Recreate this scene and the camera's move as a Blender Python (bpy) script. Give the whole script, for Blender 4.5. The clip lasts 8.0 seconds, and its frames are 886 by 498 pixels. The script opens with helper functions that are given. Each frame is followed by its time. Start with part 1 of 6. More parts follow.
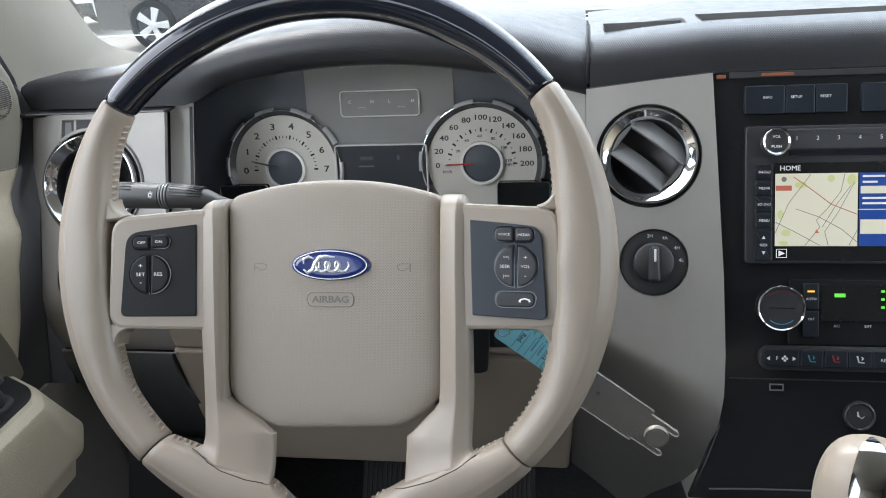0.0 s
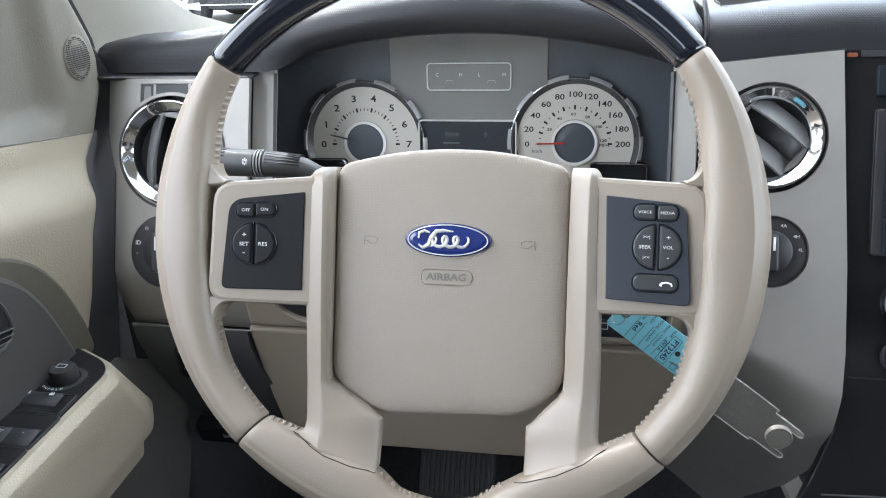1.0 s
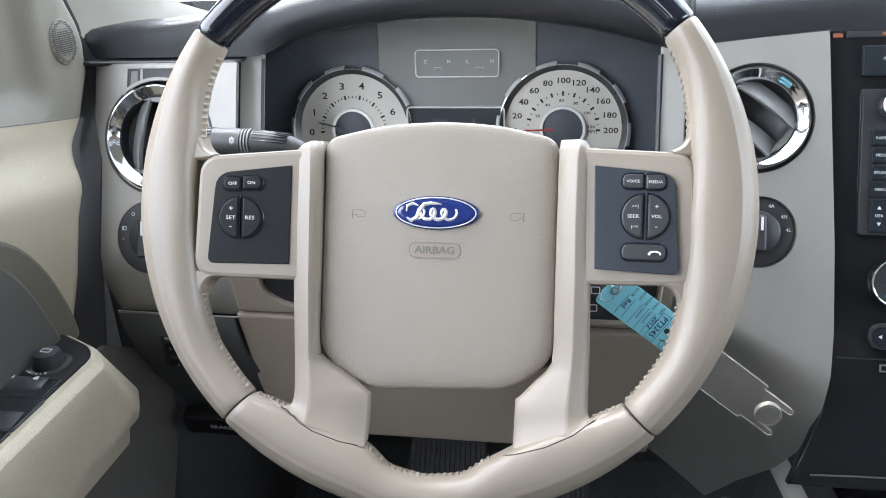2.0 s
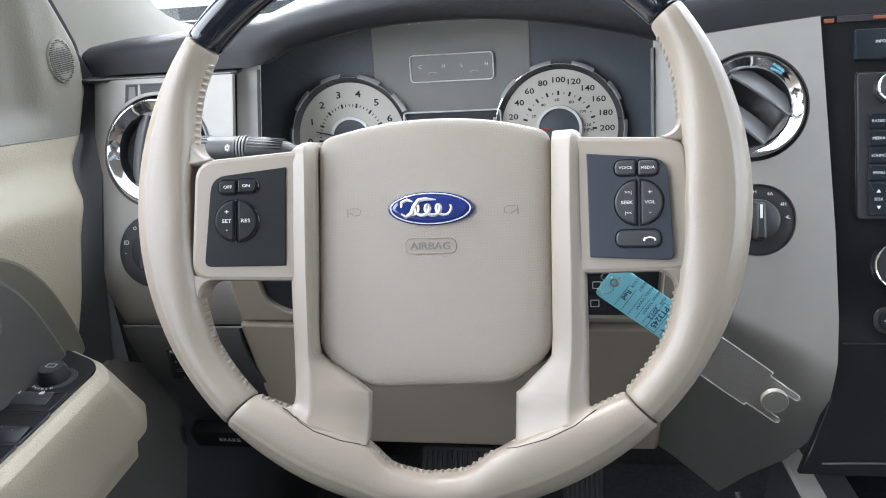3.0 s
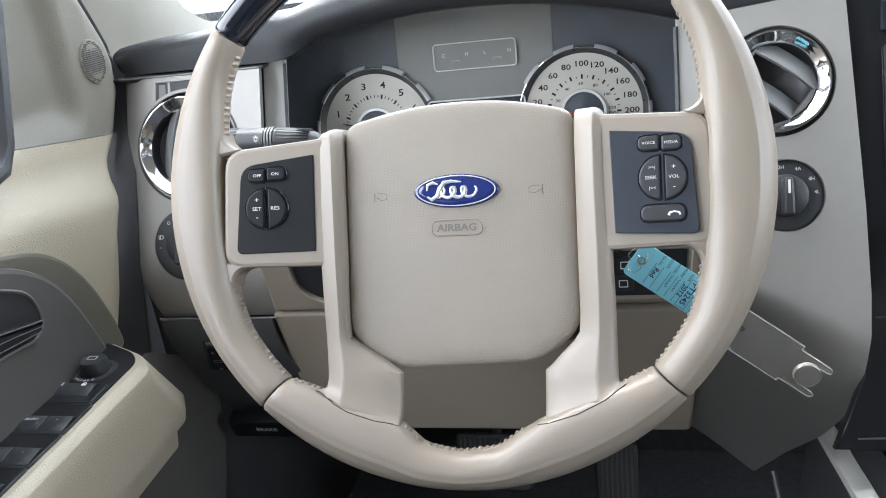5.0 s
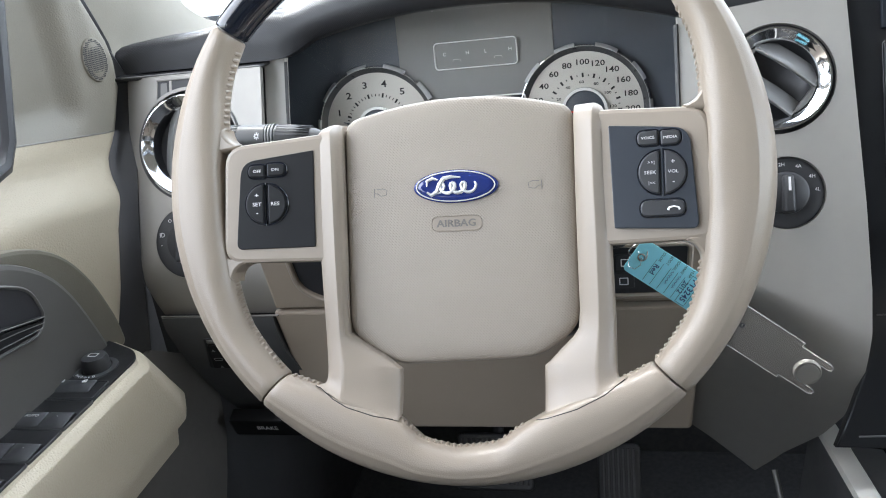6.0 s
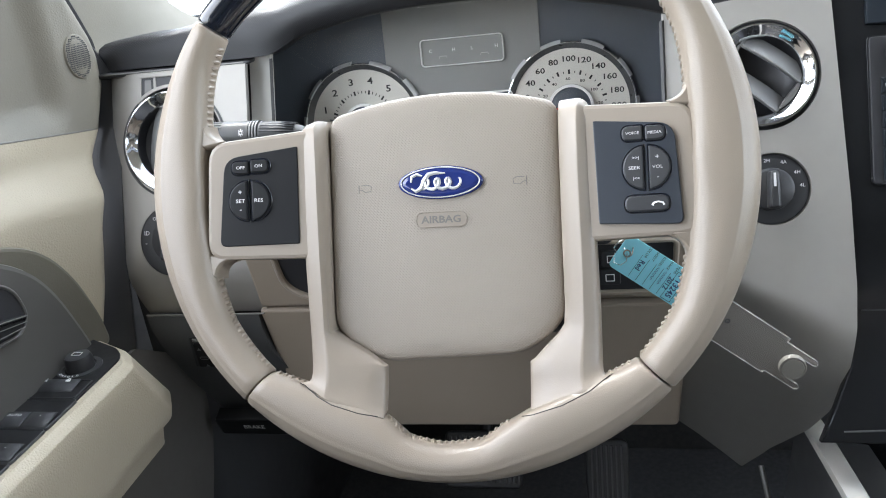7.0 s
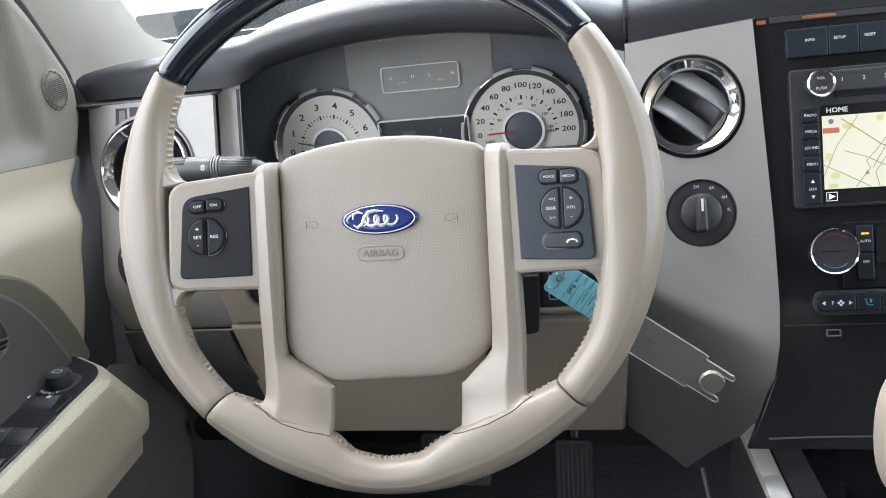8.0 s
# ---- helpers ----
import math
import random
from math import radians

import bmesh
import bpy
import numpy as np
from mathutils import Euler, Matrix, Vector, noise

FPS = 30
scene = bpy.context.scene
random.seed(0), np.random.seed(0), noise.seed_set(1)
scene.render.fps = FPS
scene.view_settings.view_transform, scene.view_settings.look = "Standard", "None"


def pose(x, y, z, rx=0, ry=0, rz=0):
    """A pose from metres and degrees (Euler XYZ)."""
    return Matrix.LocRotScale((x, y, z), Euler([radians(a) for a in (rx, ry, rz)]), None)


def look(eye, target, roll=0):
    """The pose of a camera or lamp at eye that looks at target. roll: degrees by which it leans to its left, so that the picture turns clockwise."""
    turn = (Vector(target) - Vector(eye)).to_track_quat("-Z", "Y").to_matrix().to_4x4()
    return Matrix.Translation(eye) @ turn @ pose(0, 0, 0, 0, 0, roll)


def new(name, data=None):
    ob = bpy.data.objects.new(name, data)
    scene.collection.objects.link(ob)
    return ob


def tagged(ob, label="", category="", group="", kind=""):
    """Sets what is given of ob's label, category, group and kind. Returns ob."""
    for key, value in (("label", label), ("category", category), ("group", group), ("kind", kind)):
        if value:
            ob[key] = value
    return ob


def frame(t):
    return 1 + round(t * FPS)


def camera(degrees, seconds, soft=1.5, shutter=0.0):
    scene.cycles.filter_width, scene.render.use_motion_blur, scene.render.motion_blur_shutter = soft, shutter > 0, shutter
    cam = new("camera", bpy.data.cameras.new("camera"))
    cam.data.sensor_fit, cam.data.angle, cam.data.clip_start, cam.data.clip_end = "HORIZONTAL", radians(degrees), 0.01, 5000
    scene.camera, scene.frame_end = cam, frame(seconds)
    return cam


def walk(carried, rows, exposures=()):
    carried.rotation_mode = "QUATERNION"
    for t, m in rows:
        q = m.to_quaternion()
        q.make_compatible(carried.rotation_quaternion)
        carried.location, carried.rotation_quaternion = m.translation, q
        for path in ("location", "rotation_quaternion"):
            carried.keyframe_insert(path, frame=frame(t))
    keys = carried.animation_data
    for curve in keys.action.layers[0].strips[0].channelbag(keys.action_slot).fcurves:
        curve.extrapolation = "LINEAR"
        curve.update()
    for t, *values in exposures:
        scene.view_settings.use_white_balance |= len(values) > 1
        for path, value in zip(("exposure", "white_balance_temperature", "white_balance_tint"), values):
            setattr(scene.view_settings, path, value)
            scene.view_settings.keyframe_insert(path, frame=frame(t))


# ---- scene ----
cam = camera(57.1, 8.0, soft=1.0)
PATH = [
    (0, (0.176, -0.526, 1.483), (-0.157, 1.274, 0.679), -4.2),
    (0.2, (0.153, -0.518, 1.476), (-0.18, 1.278, 0.662), -3.6),
    (0.5, (0.122, -0.498, 1.466), (-0.231, 1.29, 0.642), -3.4),
    (0.7, (0.112, -0.492, 1.463), (-0.259, 1.286, 0.627), -3.3),
    (1, (0.099, -0.505, 1.461), (-0.278, 1.279, 0.64), -2.9),
    (1.5, (0.099, -0.507, 1.461), (-0.292, 1.265, 0.619), -3.0),
    (2, (0.1, -0.513, 1.437), (-0.252, 1.287, 0.639), -2.7),
    (2.2, (0.102, -0.515, 1.432), (-0.252, 1.292, 0.651), -3.1),
    (3.3, (0.112, -0.52, 1.419), (-0.275, 1.3, 0.685), -6.0),
    (3.5, (0.113, -0.526, 1.416), (-0.276, 1.301, 0.701), -6.5),
    (4, (0.115, -0.525, 1.414), (-0.272, 1.296, 0.682), -6.8),
    (4.5, (0.114, -0.529, 1.412), (-0.303, 1.279, 0.665), -7.1),
    (4.7, (0.114, -0.527, 1.416), (-0.326, 1.271, 0.66), -7.4),
    (5.8, (0.115, -0.528, 1.414), (-0.347, 1.265, 0.658), -7.7),
    (6, (0.116, -0.529, 1.411), (-0.344, 1.268, 0.663), -7.6),
    (6.5, (0.115, -0.529, 1.411), (-0.342, 1.266, 0.655), -7.7),
    (7, (0.119, -0.527, 1.408), (-0.318, 1.274, 0.655), -7.5),
    (7.2, (0.129, -0.517, 1.421), (-0.285, 1.285, 0.659), -7.3),
    (7.5, (0.156, -0.52, 1.438), (-0.259, 1.279, 0.669), -7.6),
    (7.8, (0.179, -0.539, 1.46), (-0.259, 1.242, 0.661), -8.3),
    (8, (0.176, -0.551, 1.449), (-0.268, 1.238, 0.672), -8.2),
]
EXPOSURES = [(0.0, -0.30, 6400, 10), (0.5, -0.05, 6200, 10), (1.0, 0.12, 6200, 10), (2.0, 0.30, 6200, 10), (3.5, 0.21, 6250, 10), (4.0, 0.17, 6250, 10), (4.5, 0.27, 6250, 10), (6.0, 0.23, 6300, 10), (7.0, 0.24, 6350, 10), (8.0, 0.19, 6350, 10)]
walk(cam, [(t, look(eye, target, roll)) for t, eye, target, roll in PATH], EXPOSURES)

from mathutils.bvhtree import BVHTree

# ---- light ----
world = bpy.data.worlds.new("sky")
scene.world = world
world.use_nodes = True
wn = world.node_tree
sky = wn.nodes.new("ShaderNodeTexSky")
sky.sky_type, sky.sun_disc = "NISHITA", False
sky.sun_elevation, sky.sun_rotation = radians(52), radians(-60)
wn.nodes["Background"].inputs[1].default_value = 0.95
haze = wn.nodes.new("ShaderNodeHueSaturation")
haze.inputs["Saturation"].default_value = 0.42
wn.links.new(sky.outputs[0], haze.inputs["Color"])
wn.links.new(haze.outputs[0], wn.nodes["Background"].inputs[0])
sun = new("sun", bpy.data.lights.new("sun", "SUN"))
sun.data.energy, sun.data.angle, sun.data.color = 1.8, radians(14), (1, 0.97, 0.92)
sun.matrix_world = look((-3, 2, 5), (0, 0, 0))


def window_lamp(name, eye, target, sx, sy, watts, colour):
    ob = new(name, bpy.data.lights.new(name, "AREA"))
    ob.data.shape, ob.data.size, ob.data.size_y, ob.data.energy, ob.data.color = "RECTANGLE", sx, sy, watts, colour
    ob.matrix_world = look(eye, target)
    return ob


window_lamp("windscreen_light", (0.30, 0.50, 1.80), (0.30, -0.35, 0.85), 1.3, 0.75, 9.4, (0.88, 0.94, 1))
window_lamp("driver_window_light", (-0.58, -0.45, 1.70), (0.5, -0.25, 1.15), 0.95, 0.40, 4.6, (0.97, 0.985, 0.985))
window_lamp("passenger_window_light", (1.60, -0.45, 1.70), (0.2, -0.3, 1.15), 0.95, 0.40, 2.8, (0.97, 0.985, 0.985))

# ---- materials ----


def material(name, colour, rough=0.5, metal=0.0, spread=0.12, scale=30, bump=0.0, bump_scale=800, pattern="noise", coat=0.0, wear=0.08, spec=0.5):
    m = bpy.data.materials.new(name)
    m.use_nodes = True
    nt = m.node_tree
    b = nt.nodes["Principled BSDF"]
    co = nt.nodes.new("ShaderNodeTexCoord")
    big = nt.nodes.new("ShaderNodeTexNoise")
    big.inputs["Scale"].default_value, big.inputs["Detail"].default_value = scale, 3
    nt.links.new(co.outputs["Object"], big.inputs["Vector"])
    mix = nt.nodes.new("ShaderNodeMix")
    mix.data_type = "RGBA"
    mix.inputs["A"].default_value = (*[c * (1 - spread) for c in colour], 1)
    mix.inputs["B"].default_value = (*[min(1, c * (1 + spread)) for c in colour], 1)
    nt.links.new(big.outputs["Fac"], mix.inputs["Factor"])
    nt.links.new(mix.outputs["Result"], b.inputs["Base Color"])
    fine = nt.nodes.new("ShaderNodeTexNoise")
    fine.inputs["Scale"].default_value, fine.inputs["Detail"].default_value = scale * 5, 4
    nt.links.new(co.outputs["Object"], fine.inputs["Vector"])
    mr = nt.nodes.new("ShaderNodeMapRange")
    mr.inputs["To Min"].default_value, mr.inputs["To Max"].default_value = max(0.02, rough - wear), min(1, rough + wear)
    nt.links.new(fine.outputs["Fac"], mr.inputs["Value"])
    nt.links.new(mr.outputs["Result"], b.inputs["Roughness"])
    b.inputs["Metallic"].default_value = metal
    b.inputs["Coat Weight"].default_value, b.inputs["Coat Roughness"].default_value = coat, 0.22 if rough > 0.2 else 0.03
    b.inputs["Specular IOR Level"].default_value = spec
    if bump:
        bp = nt.nodes.new("ShaderNodeBump")
        bp.inputs["Strength"].default_value, bp.inputs["Distance"].default_value = bump, 0.0006
        if pattern == "noise":
            tx = nt.nodes.new("ShaderNodeTexNoise")
            tx.inputs["Scale"].default_value, tx.inputs["Detail"].default_value = bump_scale, 3
            out = tx.outputs["Fac"]
        elif pattern == "grain":
            tx = nt.nodes.new("ShaderNodeTexVoronoi")
            tx.feature = "DISTANCE_TO_EDGE"
            tx.inputs["Scale"].default_value = bump_scale
            out = tx.outputs["Distance"]
        else:
            waves = []
            lean = {"dots": 38, "rows": 45}[pattern]
            for turn in ((0, radians(lean), 0), (0, radians(-lean), 0)):
                w = nt.nodes.new("ShaderNodeTexWave")
                w.inputs["Scale"].default_value = bump_scale
                mp = nt.nodes.new("ShaderNodeMapping")
                mp.inputs["Rotation"].default_value = turn
                nt.links.new(co.outputs["Object"], mp.inputs["Vector"])
                nt.links.new(mp.outputs["Vector"], w.inputs["Vector"])
                waves.append(w)
            mul = nt.nodes.new("ShaderNodeMath")
            mul.operation = "MULTIPLY"
            nt.links.new(waves[0].outputs["Fac"], mul.inputs[0])
            nt.links.new(waves[1].outputs["Fac"], mul.inputs[1])
            out, tx = mul.outputs[0], None
        if tx:
            nt.links.new(co.outputs["Object"], tx.inputs["Vector"])
        nt.links.new(out, bp.inputs["Height"])
        nt.links.new(bp.outputs["Normal"], b.inputs["Normal"])
    return m


def glow(name, colour, strength):
    m = bpy.data.materials.new(name)
    m.use_nodes = True
    b = m.node_tree.nodes["Principled BSDF"]
    b.inputs["Base Color"].default_value = (*[0.3 * c for c in colour], 1)
    b.inputs["Emission Color"].default_value = (*colour, 1)
    b.inputs["Emission Strength"].default_value = strength
    b.inputs["Roughness"].default_value = 0.3
    return m


def clear(name, tint=(1, 1, 1), rough=0.02, ior=1.45):
    m = bpy.data.materials.new(name)
    m.use_nodes = True
    b = m.node_tree.nodes["Principled BSDF"]
    b.inputs["Base Color"].default_value = (*tint, 1)
    b.inputs["Transmission Weight"].default_value = 1
    b.inputs["Roughness"].default_value = rough
    b.inputs["IOR"].default_value = ior
    return m


LEATHER = material("beige_leather", (0.288, 0.244, 0.197), 0.33, spread=0.03, scale=9, bump=0.20, bump_scale=820, pattern="grain", wear=0.03)
BEIGE = material("beige_plastic", (0.305, 0.260, 0.213), 0.36, spread=0.05, scale=16, bump=0.12, bump_scale=1500)
PAD = material("airbag_weave", (0.322, 0.279, 0.233), 0.46, spread=0.05, scale=12, bump=0.33, bump_scale=226, pattern="rows")
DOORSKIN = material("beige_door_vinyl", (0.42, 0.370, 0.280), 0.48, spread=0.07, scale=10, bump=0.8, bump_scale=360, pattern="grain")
# Same beige as DOORSKIN; the upper door's shade is put into this colour.
DOORSHADED = material("shaded_door_vinyl", (0.176, 0.162, 0.131), 0.5, spread=0.06, scale=10, bump=0.5, bump_scale=380, pattern="grain")
KNEE = material("tan_bolster_plastic", (0.305, 0.255, 0.204), 0.55, spread=0.05, scale=12, bump=0.3, bump_scale=900)
PIANO = material("piano_black", (0.010, 0.013, 0.021), 0.07, spread=0.2, scale=8, wear=0.03, coat=0.5)
BLACK = material("black_plastic", (0.024, 0.0245, 0.027), 0.4, spread=0.2, scale=20, bump=0.15, bump_scale=1400)
GLOSSY = material("gloss_black_fascia", (0.014, 0.0147, 0.016), 0.15, spread=0.2, scale=10, wear=0.06, spec=0.25)
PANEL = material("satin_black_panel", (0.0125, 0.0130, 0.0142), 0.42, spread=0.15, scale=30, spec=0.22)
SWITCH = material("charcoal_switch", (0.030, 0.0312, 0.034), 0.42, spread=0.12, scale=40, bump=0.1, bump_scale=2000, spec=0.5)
DASH = material("charcoal_dash_skin", (0.020, 0.021, 0.024), 0.40, spread=0.08, scale=14, bump=0.26, bump_scale=200, pattern="dots", spec=0.42)
DASHPLAIN = material("charcoal_plain", (0.060, 0.061, 0.063), 0.5, spread=0.1, scale=14, bump=0.2, bump_scale=900)
SILVER = material("satin_silver_paint", (0.370, 0.356, 0.333), 0.60, metal=0.86, spread=0.04, scale=18, bump=0.06, bump_scale=2500, wear=0.05)
CHROME = material("chrome", (0.76, 0.77, 0.79), 0.07, metal=1, spread=0.03, scale=40, wear=0.03)
STRIP = material("pale_grey_plastic", (0.47, 0.46, 0.43), 0.45, spread=0.05, scale=18, bump=0.2, bump_scale=900)
TAUPE = material("taupe_plastic", (0.17, 0.16, 0.145), 0.5, spread=0.06, scale=16, bump=0.2, bump_scale=900)
GREYSATIN = material("grey_satin_bezel", (0.17, 0.168, 0.162), 0.42, metal=0.3, spread=0.05, scale=18)
SLAT = material("grey_slat", (0.15, 0.152, 0.152), 0.38, spread=0.08, scale=30)
SATIN = material("satin_chrome", (0.78, 0.79, 0.80), 0.22, metal=0.45, spread=0.05, scale=60)
DOORGREY = material("dark_satin_door_bezel", (0.085, 0.082, 0.076), 0.38, spread=0.06, scale=18)
POCKET = material("dark_taupe_door", (0.085, 0.079, 0.071), 0.6, spread=0.1, scale=20, bump=0.3, bump_scale=700)
DIAL = material("cream_dial_face", (0.65, 0.63, 0.575), 0.5, spread=0.04, scale=30)
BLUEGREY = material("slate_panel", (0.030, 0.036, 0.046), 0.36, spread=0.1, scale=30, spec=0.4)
INK = material("black_print", (0.012, 0.012, 0.012), 0.5)
PRINT = material("white_print", (0.75, 0.75, 0.75), 0.5, spread=0.02)
CARPET = material("dark_carpet", (0.080, 0.083, 0.088), 0.95, spread=0.4, scale=120, bump=0.8, bump_scale=900)
HEADLINER = material("beige_headliner", (0.29, 0.272, 0.235), 0.9, spread=0.06, scale=30, bump=0.3, bump_scale=700)
RED = material("red_needle", (0.5, 0.03, 0.02), 0.4)
BLUE = material("emblem_blue", (0.015, 0.03, 0.16), 0.12, spread=0.1, coat=0.8)
# Both gauge colours are lifted to carry the pale reflection haze on the lens.
GAUGEDARK = material("hazed_dark_gauge_panel", (0.085, 0.100, 0.122), 0.45, spread=0.15, scale=20)
GAUGEGREY = material("hazed_grey_gauge_panel", (0.215, 0.217, 0.215), 0.45, spread=0.06, scale=20)

KEYDARK = material("dark_key_plastic", (0.010, 0.014, 0.019), 0.4, spread=0.12, scale=40, bump=0.1, bump_scale=2000, spec=0.3)

# ---- mesh tools ----


def rot_in(t):
    """Unit frame of a panel whose top leans away by t degrees."""
    return pose(0, 0, 0, 90 - t)


def plane_at(x, y, z, t):
    return pose(x, y, z, 90 - t)


WHEEL = plane_at(0.003, -0.030, 1.243, 23)
FACE = plane_at(0, 0.170, 1.175, 22)
GAUGES = plane_at(-0.045, 0.328, 1.25, 8)


def thing(name, at, label, category, group="", kind=""):
    ob = new(name)
    ob.empty_display_size = 0.02
    ob.location = at
    return tagged(ob, label, category, group, kind)


def part(name, bm, mat, parent=None, label="", m=None, smooth=40):
    """One mesh object from a bmesh, under a thing or a part."""
    if m is not None:
        bm.transform(m)
    bmesh.ops.recalc_face_normals(bm, faces=bm.faces)
    me = bpy.data.meshes.new(name)
    bm.to_mesh(me)
    bm.free()
    me.set_sharp_from_angle(angle=radians(smooth))
    for p in me.polygons:
        p.use_smooth = len(p.vertices) < 5 and p.material_index == 0
        p.material_index = 0
    me.materials.append(mat)
    ob = new(name, me)
    if parent is not None:
        ob.parent = parent
        if parent.type == "EMPTY":
            ob.matrix_parent_inverse = Matrix.Translation(parent.location).inverted()
    if label:
        ob["label"] = label
    return ob


def rounded(points, r, n=5):
    """The polygon with each corner rounded by r (one number or one for each corner)."""
    out, k = [], len(points)
    for i, p in enumerate(points):
        p = Vector(p)
        a, b = Vector(points[i - 1]), Vector(points[(i + 1) % k])
        rr = r[i] if isinstance(r, (list, tuple)) else r
        if rr <= 0:
            out.append(tuple(p))
            continue
        da, db = (a - p), (b - p)
        cut = min(rr, da.length * 0.49, db.length * 0.49)
        p0, p1 = p + da.normalized() * cut, p + db.normalized() * cut
        for j in range(n + 1):
            t = j / n
            out.append(tuple((1 - t) ** 2 * p0 + 2 * t * (1 - t) * p + t * t * p1))
    return out


def inset(points, d):
    k, out = len(points), []
    area = sum(points[i - 1][0] * points[i][1] - points[i][0] * points[i - 1][1] for i in range(k))
    s = 1 if area > 0 else -1
    for i in range(k):
        p, a, b = Vector(points[i]), Vector(points[i - 1]), Vector(points[(i + 1) % k])
        e, f = (p - a).normalized(), (b - p).normalized()
        n1, n2 = Vector((-e.y, e.x)) * s, Vector((-f.y, f.x)) * s
        n = n1 + n2
        n = n / max(0.35, n.length_squared / 2)
        out.append(tuple(p + n * d))
    return out


def box_outline(u0, v0, u1, v1):
    return [(u0, v0), (u1, v0), (u1, v1), (u0, v1)]


def circle(u, v, r, n=40, ru=1.0):
    return [(u + ru * r * math.cos(2 * math.pi * i / n), v + r * math.sin(2 * math.pi * i / n)) for i in range(n)]


def prism(outline, layers, bm=None):
    """A solid of one outline, in layers (inset, height) from back to front."""
    bm = bm or bmesh.new()
    rings = []
    for d, w in layers:
        pts = inset(outline, d) if d else outline
        rings.append([bm.verts.new((p[0], p[1], w)) for p in pts])
    k = len(outline)
    for a, b in zip(rings, rings[1:]):
        for i in range(k):
            j = (i + 1) % k
            bm.faces.new((a[i], a[j], b[j], b[i]))
    for ring in (rings[-1], rings[0][::-1]):
        bm.faces.new(ring).material_index = 1
    return bm


def dome(outline, layers):
    """A solid of one outline, in layers (scale about its middle, height)."""
    bm = bmesh.new()
    cu, cv = sum(p[0] for p in outline) / len(outline), sum(p[1] for p in outline) / len(outline)
    rings = [[bm.verts.new((cu + (p[0] - cu) * s, cv + (p[1] - cv) * s, w)) for p in outline] for s, w in layers]
    k = len(outline)
    for a, b in zip(rings, rings[1:]):
        for i in range(k):
            j = (i + 1) % k
            bm.faces.new((a[i], a[j], b[j], b[i]))
    bm.faces.new(rings[-1])
    bm.faces.new(rings[0][::-1])
    return bm


def punch(bm, u, v, r):
    """A round hole through a fine sheet in its own plane."""
    gone = [f for f in bm.faces if math.hypot(f.calc_center_median().x - u, f.calc_center_median().y - v) < r]
    ring = {w for f in gone for w in f.verts}
    bmesh.ops.delete(bm, geom=gone, context="FACES")
    for w in ring:
        if w.is_valid and w.link_faces:
            d = Vector((w.co.x - u, w.co.y - v))
            d = d.normalized() * r
            w.co.x, w.co.y = u + d.x, v + d.y


def slab(outline, w0, w1, bevel=0.001, bm=None):
    """A plate with softly rounded front edges."""
    b = bevel
    return prism(outline, [(0, w0), (0, w1 - b), (b * 0.3, w1 - b * 0.3), (b, w1)], bm)


def frame_ring(outline, width, w0, w1, bevel=0.0006):
    """A frame along an outline, open in the middle."""
    bm = bmesh.new()
    layers = [(0, w0), (0, w1 - bevel), (bevel, w1), (width - bevel, w1), (width, w1 - bevel), (width, w0)]
    rings = [[bm.verts.new((p[0], p[1], w)) for p in (inset(outline, d) if d else outline)] for d, w in layers]
    k = len(outline)
    for a, b in zip(rings, rings[1:] + rings[:1]):
        for i in range(k):
            j = (i + 1) % k
            bm.faces.new((a[i], a[j], b[j], b[i]))
    return bm


def revolve(profile, u=0.0, v=0.0, n=48, a0=0.0, a1=360.0, bm=None):
    """A turned solid about the axis at (u, v): profile of (radius, height)."""
    bm = bm or bmesh.new()
    full = a1 - a0 >= 359.9
    steps = n if full else n + 1
    rings = []
    for i in range(steps):
        a = radians(a0 + (a1 - a0) * i / n)
        rings.append([bm.verts.new((u + max(r, 1e-5) * math.cos(a), v + max(r, 1e-5) * math.sin(a), w)) for r, w in profile])
    for i in range(n):
        p, q = rings[i], rings[(i + 1) % steps]
        for j in range(len(profile) - 1):
            bm.faces.new((p[j], q[j], q[j + 1], p[j + 1]))
    if not full and len(profile) > 2:
        bm.faces.new(rings[0])
        bm.faces.new(rings[-1][::-1])
    bmesh.ops.remove_doubles(bm, verts=bm.verts, dist=1.5e-5)
    return bm


def sheet(fn, us, vs, thick=0.0):
    """A surface fn(u, v) over two lists, with thickness backwards along its normals."""
    bm = bmesh.new()
    rows = [[bm.verts.new(fn(u, v)) for u in us] for v in vs]
    for a, b in zip(rows, rows[1:]):
        for i in range(len(us) - 1):
            bm.faces.new((a[i], a[i + 1], b[i + 1], b[i]))
    if thick:
        bmesh.ops.recalc_face_normals(bm, faces=bm.faces)
        bmesh.ops.solidify(bm, geom=bm.faces[:], thickness=thick)
    return bm


def tube(points, radius, n=10, bm=None, flat=1.0):
    """A round bar along points; radius one number or one for each point."""
    bm = bm or bmesh.new()
    pts = [Vector(p) for p in points]
    rings, up = [], None
    for i, p in enumerate(pts):
        d = (pts[min(i + 1, len(pts) - 1)] - pts[max(i - 1, 0)]).normalized()
        if up is None:
            up = d.orthogonal().normalized()
        up = (up - d * up.dot(d)).normalized()
        side = d.cross(up)
        r = radius[i] if isinstance(radius, (list, tuple)) else radius
        rings.append([bm.verts.new(p + up * r * math.cos(2 * math.pi * j / n) + side * r * flat * math.sin(2 * math.pi * j / n)) for j in range(n)])
    for a, b in zip(rings, rings[1:]):
        for j in range(n):
            k = (j + 1) % n
            bm.faces.new((a[j], a[k], b[k], b[j]))
    bm.faces.new(rings[0][::-1])
    bm.faces.new(rings[-1])
    return bm


def lerp(table, x):
    return float(np.interp(x, [t[0] for t in table], [t[1] for t in table]))


